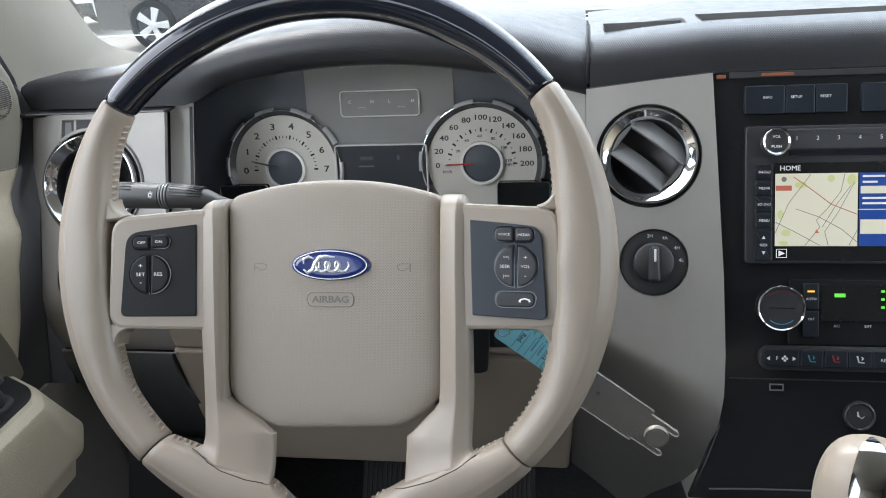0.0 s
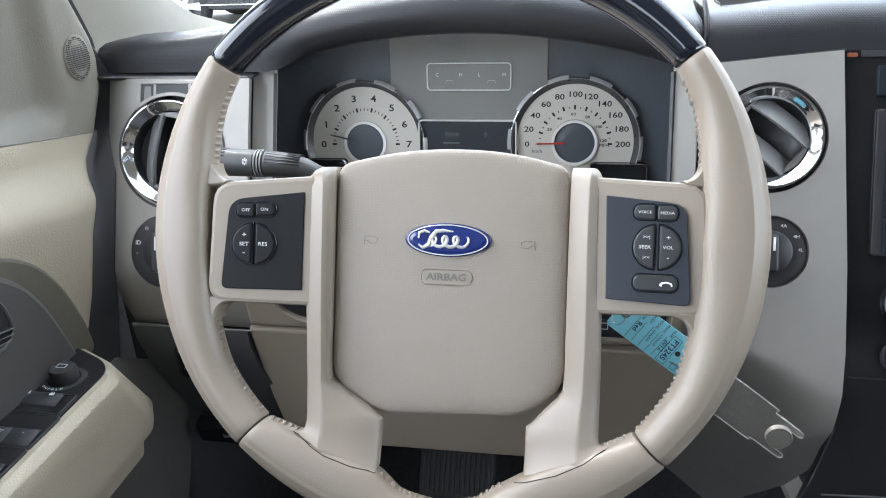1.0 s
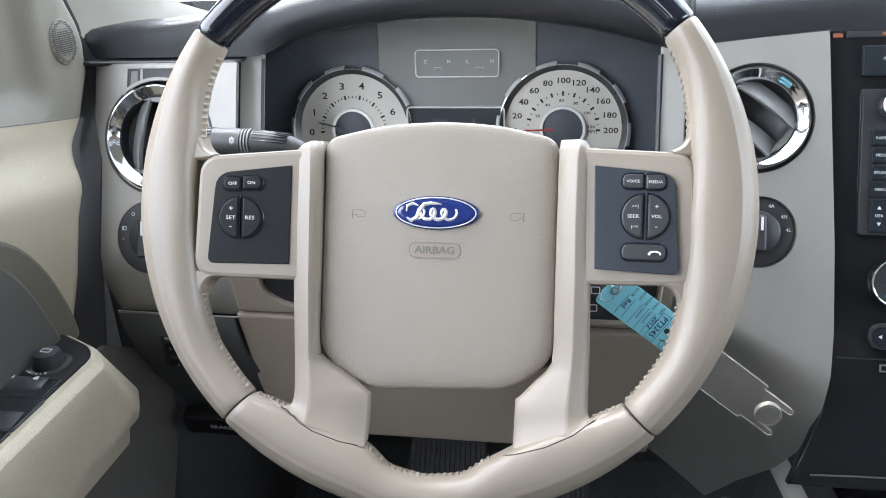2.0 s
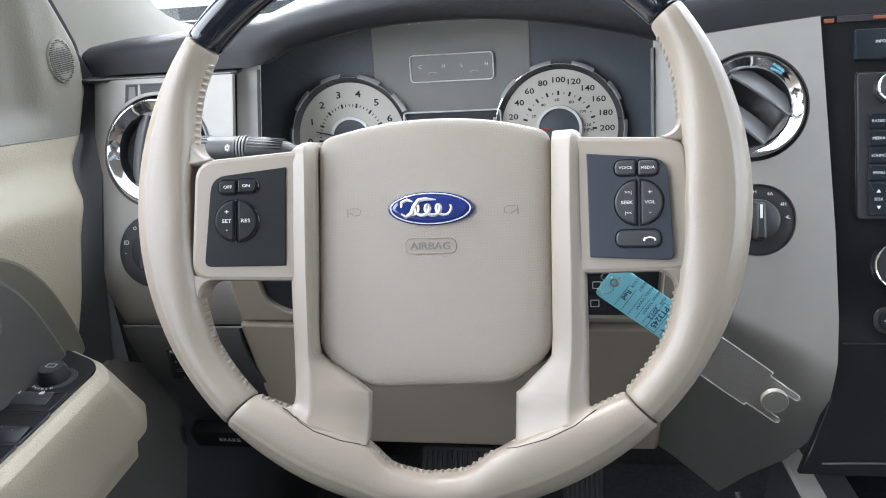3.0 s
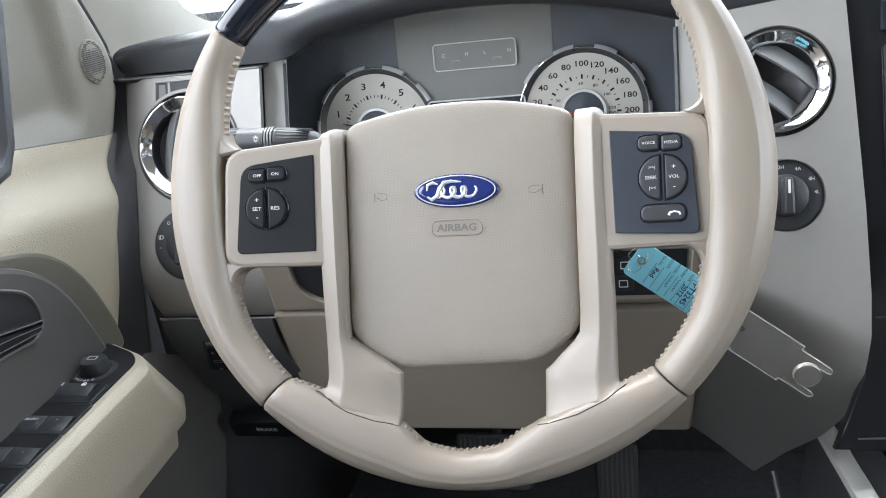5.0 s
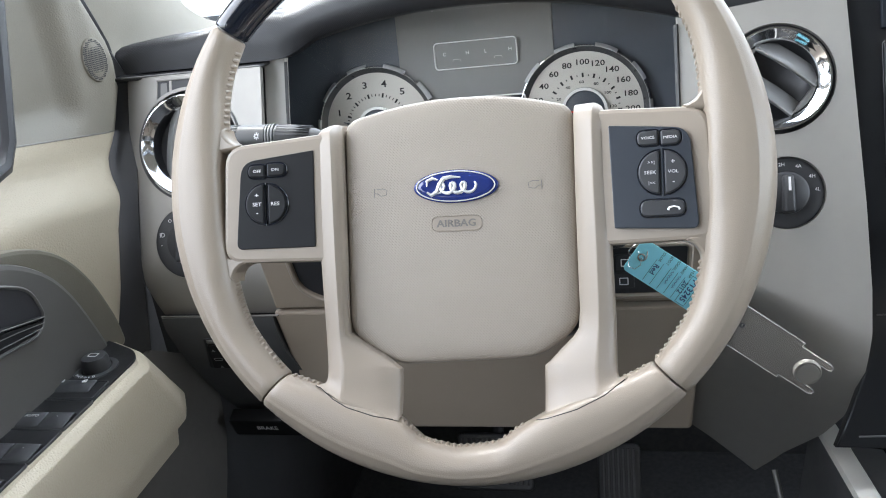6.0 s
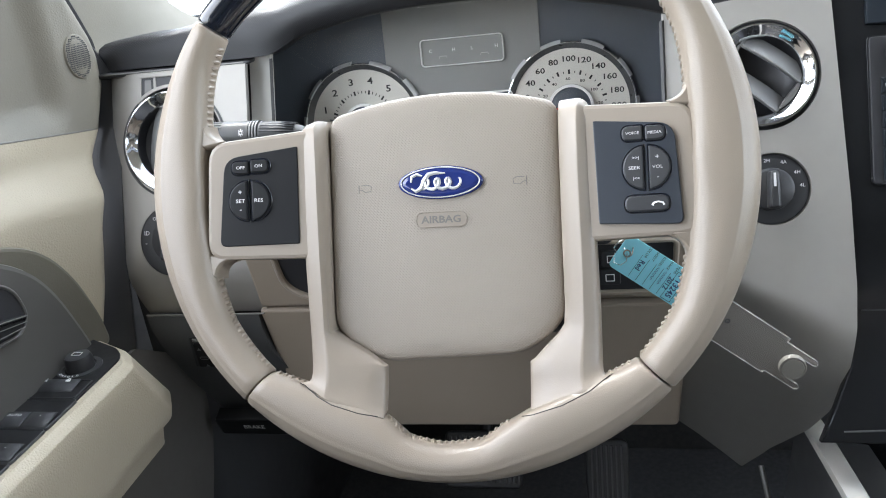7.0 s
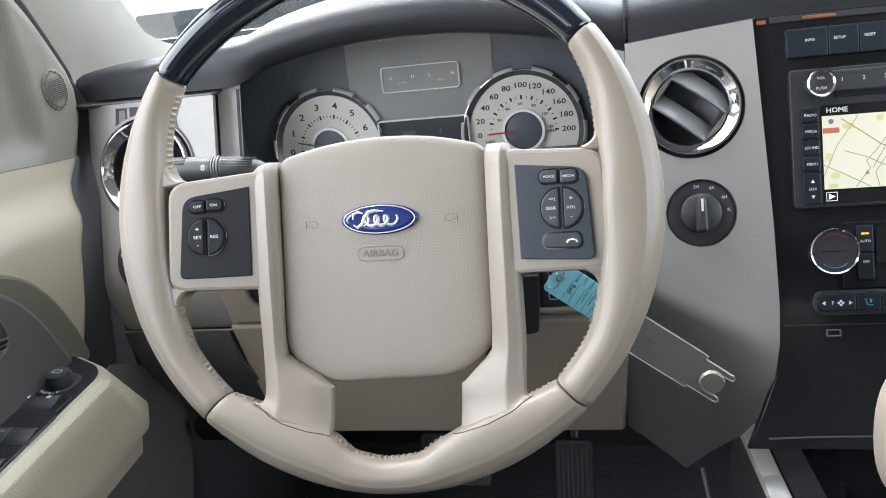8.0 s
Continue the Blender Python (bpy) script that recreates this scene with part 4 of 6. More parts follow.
def vent(at, r, slats, turn, label):
    u, v = at
    here = FACE @ pose(u, v, 0, 0, 0, turn)
    ob = thing("air_vent", FACE @ Vector((u, v, 0)), label, "air vent", "dash vents")
    part("recess", revolve([(r + 0.0066, -0.004), (r + 0.0063, 0.0010), (r + 0.0048, 0.0012), (r + 0.002, -0.003), (r - 0.002, -0.006)], 0, 0, 64), DASHPLAIN, ob, "dark seating ring", here)
    part("ring", revolve([(r, 0.0), (r, 0.0075), (r - 0.0008, 0.0086), (r - 0.0016, 0.0086), (r - 0.0024, 0.0076), (r - 0.0060, 0.0050), (r - 0.0098, 0.0014), (r - 0.0098, -0.004)], 0, 0, 72), CHROME, ob, "polished chrome ring", here)
    barrel = part("barrel", revolve([(r - 0.0095, -0.0005), (r - 0.012, -0.010), (r * 0.5, -0.018), (0, -0.020)], 0, 0, 56), BLACK, ob, "black barrel", here)
    q = r - 0.0104
    for s in slats:
        half = math.sqrt(max(1e-6, q * q - s * s))
        def blade(a, k, s=s, half=half):
            x = -half + 2 * half * a
            lift = 0.0085 * (1 - (x / q) ** 2) + 0.0005
            prof = [(-0.0022, lift - 0.0045), (-0.0022, lift - 0.0008), (-0.0010, lift), (0.0008, lift - 0.0008), (0.0140, lift - 0.0135), (0.0125, lift - 0.0150)]
            y, w = prof[k % 6]
            return (x, s + y, w)
        bm = sheet(blade, steps(0, 1, 18), range(7))
        bmesh.ops.remove_doubles(bm, verts=bm.verts, dist=1e-6)
        slat = part("slat", bm, SLAT, barrel, "", here)
        rise = [(-half + 2 * half * a, s - 0.0012, 0.0085 * (1 - ((-half + 2 * half * a) / q) ** 2) + 0.0004) for a in steps(0.02, 0.98, 16)]
        part("lip", tube(rise, 0.0009, 6), GREYSATIN, slat, "pale front lip", here)
    for c in (-1, 1):
        bm = prism([(c * q * 0.985 * math.cos(radians(a)), q * 0.985 * math.sin(radians(a))) for a in steps(-32, 32, 10)], [(0, -0.008), (0, 0.0015), (0.001, 0.002)])
        part("barrel_cheek", bm, GREYSATIN, barrel, "grey cheek of the barrel", here)
    return ob


vent((0.2362, 0.0815), 0.0432, (-0.0165, 0.0135), -38, "round vent with chrome ring and angled black slats")
vent((-0.3140, 0.0625), 0.0500, (-0.012, 0.014), 82, "round chrome-ringed vent turned closed beside the door")
louvre = thing("defroster_louvre", FACE @ Vector((-0.295, 0.118, 0)), "black side window louvre above the vent", "air vent")
notch = [(-0.3495, 0.1318), (-0.3515, 0.1030)] + [(-0.3140 + 0.0545 * math.cos(radians(a)), 0.0625 + 0.0545 * math.sin(radians(a))) for a in steps(132, 48, 16)] + [(-0.2765, 0.1030), (-0.2785, 0.1318)]
part("frame", frame_ring(notch, 0.0036, -0.002, 0.0022, 0.0006), SILVER, louvre, "", FACE)
part("back", slab(inset(notch, 0.0028), -0.002, 0.0008, 0.0003), BLACK, louvre, "", FACE)
for u in (-0.3318, -0.2952):
    low = 0.0625 + math.sqrt(0.0565 ** 2 - (u + 0.3140) ** 2)
    part("bar", slab(box_outline(u - 0.0014, low, u + 0.0014, 0.1285), 0.0, 0.0018, 0.0005), SILVER, louvre, "", FACE)
part("blank", slab([(-0.3440, 0.1060), (-0.3358, 0.1145), (-0.3362, 0.1262), (-0.3430, 0.1262)], 0.0, 0.0012, 0.0003), GREYSATIN, louvre, "grey blanking plate", FACE)

# ---- rotary switches ----


def rotary(name, at, r, label, words):
    u, v = at
    here = FACE @ pose(u, v, 0)
    ob = thing(name, FACE @ Vector((u, v, 0)), label, "switch")
    part("trim_ring", revolve([(r + 0.0016, -0.001), (r + 0.0012, 0.0016), (r, 0.002), (r - 0.001, 0.0)], 0, 0, 64), SILVER, ob, "", here)
    plate = part("plate", revolve([(r - 0.0002, 0.0), (r - 0.0006, 0.0026), (r - 0.004, 0.0040), (r * 0.62, 0.0030), (0, 0.0030)], 0, 0, 64), SWITCH, ob, "charcoal plate", here)
    part("collar", revolve([(r * 0.60, 0.002), (r * 0.58, 0.0065), (r * 0.52, 0.0078), (0, 0.0078)], 0, 0, 48), SWITCH, ob, "", here)
    grip_line = rounded([(-r * 0.17, -r * 0.56), (r * 0.17, -r * 0.56), (r * 0.14, r * 0.50), (-r * 0.14, r * 0.50)], 0.0035)
    knob = part("knob", prism(grip_line, [(0, 0.005), (0.0002, 0.016), (0.0012, 0.019), (0.0026, 0.0198)]), SWITCH, ob, "black bar grip", here)
    part("pointer", slab(box_outline(-0.0010, r * 0.05, 0.0010, r * 0.42), 0.0194, 0.0202, 0.0001), PRINT, knob, "white pointer", here)
    for text, size, a, rr in words:
        lettering(text, size, rr * math.cos(radians(a)), rr * math.sin(radians(a)), 0.0039, here, PRINT, plate)
    return ob


rotary("drive_mode_knob", (0.2412, -0.0145), 0.0302, "four-wheel-drive selector knob with white lettering", [("2H", 0.0042, 98, 0.0242), ("4A", 0.0042, 66, 0.0242), ("4H", 0.0042, 33, 0.0242), ("4L", 0.0042, 5, 0.0242)])
rotary("headlight_switch", (-0.3190, -0.0345), 0.0360, "round charcoal headlight switch", [("ID", 0.0062, 164, 0.0285), ("-", 0.006, 184, 0.0285), ("O", 0.005, 130, 0.0285)])

# ---- centre stack ----
STACK = FACE @ pose(-0.0037, 0, 0)
stack = thing("centre_stack", (0.50, 0.15, 1.10), "gloss black centre stack fascia", "dashboard console")
fascia_line = [(0.2775, -0.2300), (0.2895, -0.2000), (0.3025, -0.1650), (0.3065, -0.1360), (0.3078, -0.1000), (0.3058, -0.0300), (0.3005, 0.0600), (0.2948, 0.1555), (0.62, 0.158), (0.62, -0.2300)]
part("fascia", slab(fascia_line, -0.012, -0.0015, 0.0015), GLOSSY, stack, "", STACK)
part("fascia_edge", tube([(u - 0.0012, v, -0.001) for u, v in fascia_line[3:8]], 0.0016, 8), BLACK, stack, "", STACK)
part("upper_trim", slab(box_outline(0.3100, 0.1490, 0.6000, 0.1545), -0.002, 0.0005, 0.0005), BLACK, stack, "", STACK)
AMBERDIM = material("amber_lens", (0.22, 0.075, 0.035), 0.3)
part("indicator_lens", slab(rounded(box_outline(0.3370, 0.1500, 0.3640, 0.1528), 0.001), 0.0, 0.0012, 0.0004), AMBERDIM, stack, "amber passenger airbag lamp", STACK)
part("indicator_lens", slab(rounded(box_outline(0.2990, 0.1490, 0.3070, 0.1525), 0.001), -0.001, 0.0004, 0.0003), AMBERDIM, stack, "small amber lens", STACK)


def key(parent, u0, v0, u1, v1, words=(), w=0.004, r=0.0015):
    k = part("button", slab(rounded(box_outline(u0, v0, u1, v1), r), -0.001, w, 0.0009), KEYDARK, parent, "", STACK)
    for text, size, u, v in words:
        lettering(text, size, u, v, w, STACK, PRINT, k)
    return k


for u0, u1, text, at in ((0.3223, 0.3560, "INFO", 0.3416), (0.3566, 0.3809, "SETUP", 0.3656), (0.3815, 0.4074, "RESET", 0.3897), (0.4192, 0.4600, "", 0)):
    key(stack, u0, 0.1165, u1, 0.1415, [(text, 0.0034, at, 0.1308)] if text else ())

radio = thing("head_unit", STACK @ Vector((0.45, 0.04, 0)), "black navigation radio with a lit map screen", "car radio")
unit_line = rounded(box_outline(0.3235, -0.0150, 0.5800, 0.1060), 0.004)
part("bezel", slab(unit_line, -0.004, 0.0025, 0.0012), BLACK, radio, "", STACK)
part("bezel_edge", frame_ring(inset(unit_line, -0.0012), 0.0014, -0.002, 0.0015, 0.0003), GLOSSY, radio, "", STACK)
row = part("preset_bar", slab(rounded(box_outline(0.3580, 0.0845, 0.5600, 0.1030), 0.001), 0.001, 0.0050, 0.0012), SWITCH, radio, "", STACK)
for i in range(6):
    lettering(str(i + 1), 0.0052, 0.3660 + i * 0.0172, 0.0945, 0.0050, STACK, PRINT, row)
part("disc_slot", slab(box_outline(0.3600, 0.0795, 0.5600, 0.0838), 0.001, 0.0034, 0.0004), PIANO, radio, "", STACK)
vol = part("volume_knob", revolve([(0.0112, 0.002), (0.0112, 0.014), (0.0100, 0.0155), (0.0090, 0.0150), (0, 0.0148)], 0.3470, 0.0913, 48), BLACK, radio, "", STACK)
part("knob_ring", revolve([(0.0122, 0.010), (0.0122, 0.0150), (0.0112, 0.0162), (0.0098, 0.0155), (0.0098, 0.010)], 0.3470, 0.0913, 48), CHROME, vol, "chrome ring", STACK)
lettering("VOL", 0.0036, 0.3470, 0.0955, 0.0151, STACK, PRINT, vol)
lettering("PUSH", 0.0036, 0.3470, 0.0868, 0.0151, STACK, PRINT, vol)
for i, text in enumerate(("RADIO", "MEDIA", "SOUND", "MENU")):
    v = 0.0655 - i * 0.0142
    key(radio, 0.3318, v - 0.0065, 0.3462, v + 0.0065, [(text, 0.0033, 0.3395, v)], 0.0045, 0.0006)
seek = key(radio, 0.3318, -0.0125, 0.3462, 0.0148, [("SEEK", 0.0033, 0.3392, 0.0012)], 0.0045, 0.0006)
for s, v in ((1, 0.0080), (-1, -0.0056)):
    part("arrow", prism([(0.3375, v - s * 0.0014), (0.3409, v - s * 0.0014), (0.3392, v + s * 0.0016)][::s], [(0, 0.0044), (0, 0.0047)]), PRINT, seek, "", STACK)
MAP = glow("map_cream", (0.93, 0.90, 0.72), 0.55)
MAPGREEN = glow("map_yellow_green", (0.80, 0.85, 0.40), 0.5)
MAPGREY = glow("map_road_grey", (0.35, 0.34, 0.30), 0.3)
MAPRED = glow("map_red", (0.75, 0.22, 0.14), 0.4)
MAPBLUE = glow("map_blue", (0.03, 0.10, 0.45), 0.4)
MAPWHITE = glow("map_white", (1, 1, 1), 0.6)
MAPBLACK = material("map_black_bar", (0.01, 0.01, 0.01), 0.25)
screen = part("screen", slab(box_outline(0.3480, -0.0125, 0.5500, 0.0735), 0.002, 0.0030, 0.0003), MAPBLACK, radio, "lit navigation screen", STACK)
part("map", slab(box_outline(0.3488, 0.0003, 0.4168, 0.0640), 0.003, 0.0034, 0.0001), MAP, screen, "cream street map", STACK)
part("map", slab(box_outline(0.4180, 0.0003, 0.5490, 0.0640), 0.003, 0.0034, 0.0001), MAPBLUE, screen, "blue information panel", STACK)
part("map_field", slab(box_outline(0.4190, 0.0460, 0.5400, 0.0525), 0.0034, 0.0038, 0.0001), MAP, screen, "", STACK)
part("map_field", slab(box_outline(0.4190, 0.0110, 0.5400, 0.0235), 0.0034, 0.0038, 0.0001), MAP, screen, "", STACK)
part("map_rule", slab(box_outline(0.4175, 0.0318, 0.5490, 0.0326), 0.0034, 0.0038, 0.0001), MAP, screen, "", STACK)
for v, l in ((0.0610, 0.018), (0.0560, 0.012), (0.0420, 0.022), (0.0375, 0.024)):
    part("text_bar", slab(box_outline(0.4205, v - 0.0009, 0.4205 + l, v + 0.0009), 0.0034, 0.0038, 0.0001), MAPWHITE, screen, "", STACK)


def streets(lines, r, mat, label):
    bm = bmesh.new()
    for pts in lines:
        tube([(u, v, 0.0035) for u, v in pts], r, 5, bm, 0.4)
    part("street", bm, mat, screen, label, STACK)


streets([[(0.3490, 0.0120), (0.3600, 0.0380), (0.3780, 0.0630)], [(0.3490, 0.0215), (0.3650, 0.0130), (0.3860, 0.0010)], [(0.3930, 0.0010), (0.3900, 0.0130), (0.4010, 0.0300), (0.4140, 0.0560)],
         [(0.3660, 0.0330), (0.3850, 0.0260), (0.4040, 0.0150), (0.4165, 0.0040)], [(0.3740, 0.0010), (0.3860, 0.0170), (0.3830, 0.0230), (0.3920, 0.0330), (0.4030, 0.0480), (0.4060, 0.0630)], [(0.4100, 0.0010), (0.4165, 0.0140)],
         [(0.3880, 0.0170), (0.3990, 0.0360), (0.4110, 0.0530)]], 0.00030, MAPGREY, "grey street line")
streets([[(0.3640, 0.0610), (0.3800, 0.0490), (0.3950, 0.0370), (0.4165, 0.0280)]], 0.00042, MAPRED, "red main road line")
for u, v, a, b in ((0.3700, 0.0540, 0.005, 0.003), (0.3535, 0.0280, 0.0028, 0.004), (0.3580, 0.0120, 0.004, 0.003), (0.4120, 0.0580, 0.004, 0.005), (0.3950, 0.0595, 0.003, 0.003), (0.3560, 0.0030, 0.004, 0.002)):
    part("map_patch", prism(circle(u, v, b, 14, a / b), [(0, 0.0033), (0, 0.00345)]), MAPGREEN, screen, "", STACK)
part("map_badge", slab(box_outline(0.3492, 0.0490, 0.3625, 0.0535), 0.0034, 0.0038, 0.0001), MAPRED, screen, "", STACK)
part("map_arrow", prism([(0.3815, 0.0115), (0.3855, 0.0120), (0.3832, 0.0150)], [(0, 0.0034), (0, 0.0039)]), MAPRED, screen, "red position arrow", STACK)
part("map_compass", prism(circle(0.3560, 0.0590, 0.0022, 16), [(0, 0.0034), (0, 0.0038)]), MAPGREY, screen, "", STACK)
lettering("HOME", 0.0062, 0.3612, 0.0686, 0.0032, STACK, MAPWHITE, screen)
part("play_box", frame_ring(box_outline(0.3500, -0.0100, 0.3590, -0.0022), 0.0005, 0.003, 0.0034, 0.0001), MAPWHITE, screen, "", STACK)
part("play_arrow", prism([(0.3520, -0.0088), (0.3575, -0.0061), (0.3520, -0.0034)], [(0, 0.003), (0, 0.0034)]), MAPWHITE, screen, "", STACK)

climate = thing("climate_controls", STACK @ Vector((0.45, -0.06, 0)), "black climate control panel with a chrome-ringed knob", "car controls")
panel = part("panel", slab(rounded(box_outline(0.3610, -0.0870, 0.5800, -0.0290), 0.002), -0.003, 0.0015, 0.0008), GLOSSY, climate, "", STACK)
knob = part("temperature_knob", revolve([(0.0190, 0.0), (0.0190, 0.013), (0.0178, 0.0145), (0, 0.0140)], 0.3525, -0.0534, 56), BLACK, climate, "", STACK)
part("knob_ring", revolve([(0.0202, 0.006), (0.0202, 0.0145), (0.0194, 0.0156), (0.0183, 0.0148), (0.0183, 0.006)], 0.3525, -0.0534, 56), CHROME, knob, "chrome ring", STACK)
part("knob_split", slab(box_outline(0.3338, -0.0537, 0.3712, -0.0530), 0.0138, 0.0143, 0.0001), PIANO, knob, "", STACK)
for mat, a0, a1 in ((material("knob_red", (0.20, 0.02, 0.02), 0.4), 45, 135), (material("knob_blue", (0.05, 0.35, 0.55), 0.4), 225, 315)):
    part("knob_arc", tube([(0.3525 + 0.0145 * math.cos(radians(a)), -0.0534 + 0.0145 * math.sin(radians(a)), 0.0141) for a in steps(a0, a1, 14)], [0.0003] + [0.0009] * 13 + [0.0003], 6, None, 0.4), mat, knob, "", STACK)
key(climate, 0.3730, -0.0555, 0.3862, -0.0325, [("AUTO", 0.0031, 0.3797, -0.0462)], 0.0035, 0.0013)
key(climate, 0.3730, -0.0800, 0.3862, -0.0565, [("OFF", 0.0031, 0.3797, -0.0640)], 0.0035, 0.0013)
part("led", slab(box_outline(0.3765, -0.0402, 0.3825, -0.0388), 0.0034, 0.0038, 0.0001), glow("amber_led", (1.0, 0.5, 0.05), 1.6), climate, "lit amber lamp", STACK)
part("display", slab(box_outline(0.3885, -0.0655, 0.5600, -0.0335), 0.001, 0.0026, 0.0003), MAPBLACK, climate, "dark green-lit display", STACK)
GREEN = glow("green_segments", (0.20, 1.0, 0.10), 0.8)
part("segment", slab(box_outline(0.3990, -0.0445, 0.4080, -0.0412), 0.0026, 0.0029, 0.0001), GREEN, climate, "", STACK)
for i in range(5):
    part("segment", slab(box_outline(0.4370 + 0.004 * (i % 2), -0.0540 + i * 0.0035, 0.4400 + 0.004 * (i % 2), -0.0520 + i * 0.0035), 0.0026, 0.0029, 0.0001), GREEN, climate, "", STACK)
lettering("A/C", 0.0032, 0.4015, -0.0700, 0.0018, STACK, PRINT, climate)
lettering("EXT", 0.0032, 0.4270, -0.0700, 0.0018, STACK, PRINT, climate)
strip_line = pill(0.3365, 0.5600, -0.0990, 0.0200, True, True)
strip = part("button_strip", slab(strip_line, -0.003, 0.0030, 0.0015), BLACK, climate, "", STACK)
part("strip_edge", frame_ring(inset(strip_line, -0.0008), 0.0014, -0.001, 0.0026, 0.0003), SWITCH, strip, "", STACK)
keys = [(0.3395, 0.3700), (0.3706, 0.3900), (0.3906, 0.4100), (0.4106, 0.4300), (0.4306, 0.4520)]
for i, (a, b) in enumerate(keys):
    k = part("button", slab(pill(a, b, -0.0990, 0.0150, i == 0, False), 0.0, 0.0052, 0.0010), KEYDARK, strip, "", STACK)
    c = (a + b) / 2
    if i == 0:
        for s in (-1, 1):
            part("arrow", prism([(c + s * 0.0125, -0.0990), (c + s * 0.0095, -0.0972), (c + s * 0.0095, -0.1008)][::-s], [(0, 0.0051), (0, 0.0054)]), PRINT, k, "", STACK)
        for q in range(4):
            part("fan_mark", prism(circle(c + 0.003 + 0.0017 * math.cos(q * 1.57), -0.0990 + 0.0017 * math.sin(q * 1.57), 0.0011, 10), [(0, 0.0051), (0, 0.0054)]), PRINT, k, "", STACK)
        lettering("F", 0.0045, c - 0.0035, -0.0990, 0.0052, STACK, PRINT, k)
    elif i == 4:
        lettering("REAR", 0.0040, c, -0.0990, 0.0052, STACK, PRINT, k)
    else:
        mat = (None, material("seat_mark_blue", (0.05, 0.30, 0.38), 0.5), material("seat_mark_red", (0.35, 0.03, 0.03), 0.5), PRINT)[i]
        part("seat_mark", tube([(c - 0.003, -0.0955, 0.0053), (c - 0.0015, -0.1010, 0.0053), (c + 0.0030, -0.1015, 0.0053)], 0.0010, 6, None, 0.4), mat, k, "", STACK)
        part("seat_mark", tube([(c + 0.0005, -0.0960, 0.0053), (c + 0.0020, -0.0975, 0.0053), (c + 0.0008, -0.0990, 0.0053)], 0.0006, 6, None, 0.4), mat, k, "", STACK)
latch = part("bin_latch", frame_ring(box_outline(0.3463, -0.1290, 0.3583, -0.1228), 0.0010, -0.002, 0.0006, 0.0003), SLAT, stack, "small latch slot", STACK)
part("seam", slab(box_outline(0.312, -0.1192, 0.60, -0.1180), -0.003, -0.0008, 0.0002), BLACK, stack, "", STACK)
socket = thing("seat_control_socket", STACK @ Vector((0.4243, -0.150, 0)), "round black pedal switch with a white mark", "switch")
part("rim", revolve([(0.0135, -0.002), (0.0131, 0.0020), (0.0115, 0.0030), (0.0104, 0.0012)], 0.4213, -0.1492, 48), BLACK, socket, "", STACK)
face = part("cap", revolve([(0.0106, -0.002), (0.0102, 0.0014), (0, 0.0016)], 0.4213, -0.1492, 48), SWITCH, socket, "", STACK)
part("pedal_mark", tube([(0.4195, -0.1450, 0.0018), (0.4198, -0.1490, 0.0018), (0.4230, -0.1510, 0.0018), (0.4252, -0.1490, 0.0018)], [0.0007, 0.0012, 0.0014, 0.0007], 6, None, 0.3), PRINT, face, "", STACK)

# ---- centre console and gear lever ----
console = thing("centre_console", (0.45, 0.0, 0.60), "dark centre console with a satin silver edge rail", "console")


def rail(s, k):
    y = lerp([(0, 0.176), (0.15, 0.10), (1, -0.45)], s)
    x0 = 0.2753 + 0.12 * (0.17 - y) * (1 if y > 0.0 else 0.17 / (0.17 - y))
    wide = 0.0213
    rows = [(x0 - 0.028, 0.62), (x0 - 0.012, 0.80), (x0 - 0.003, 0.905), (x0, 0.920), (x0 + 0.002, 0.9245), (x0 + wide - 0.002, 0.9235), (x0 + wide, 0.921), (x0 + wide + 0.002, 0.90)]
    x, z = rows[k]
    return (x, y, z)


bm = sheet(rail, steps(0, 1, 20), range(0, 4))
part("side_panel", bm, DASHPLAIN, console, "charcoal side of the console")
part("rail", sheet(rail, steps(0, 1, 20), range(3, 8), 0.003), STRIP, console, "satin silver rail")
part("tray", sheet(lambda x, y: (x, y, 0.895 - (0.03 if 0.365 < x < 0.50 and -0.20 < y < 0.12 else 0.0)), [0.30, 0.34, 0.362, 0.368, 0.42, 0.495, 0.502, 0.62], [-0.45, -0.205, -0.198, 0.0, 0.115, 0.122, 0.19], 0.004), GLOSSY, console, "gloss black tray")
part("foot_trim", tube([(0.242, 0.175, 0.868), (0.247, 0.150, 0.840), (0.258, 0.10, 0.79)], 0.0028, 8), GREYSATIN, console, "thin bright kick trim")
part("tray_band", sheet(lambda k, y: (0.3062 + 0.0292 * k + 0.12 * (0.165 - y), y, 0.905 - 0.004 * k), [0, 0.5, 1], steps(-0.05, 0.166, 6), 0.003), DASHPLAIN, console, "dark satin band beside the rail")
part("tray_edge", tube([(0.300, 0.0, 0.0), (0.34, 0.002, 0.001), (0.56, 0.006, 0.001)], 0.0008, 6), DASHPLAIN, console, "thin dark edge under the stack", FACE @ pose(-0.009, -0.2195, 0.002))
shifter = thing("gear_lever", (0.385, -0.075, 0.90), "beige gear lever knob with a chrome insert", "gear lever")
part("stem", tube([(0.375, -0.02, 0.88), (0.368, -0.05, 1.0), (0.362, -0.065, 1.07)], 0.010, 16), BLACK, shifter)
KNOB = pose(0.3597, -0.072, 1.0950, -18, 4, 0)


def knob_point(a, k):
    phi = radians(-84 + k * 174 / 18)
    c, z = max(0.012, math.cos(phi)) ** 0.62, math.sin(phi)
    return (0.0290 * c * math.cos(a) * 1.12, 0.0290 * c * math.sin(a) * 0.95, 0.047 * math.copysign(abs(z) ** 0.9, z))


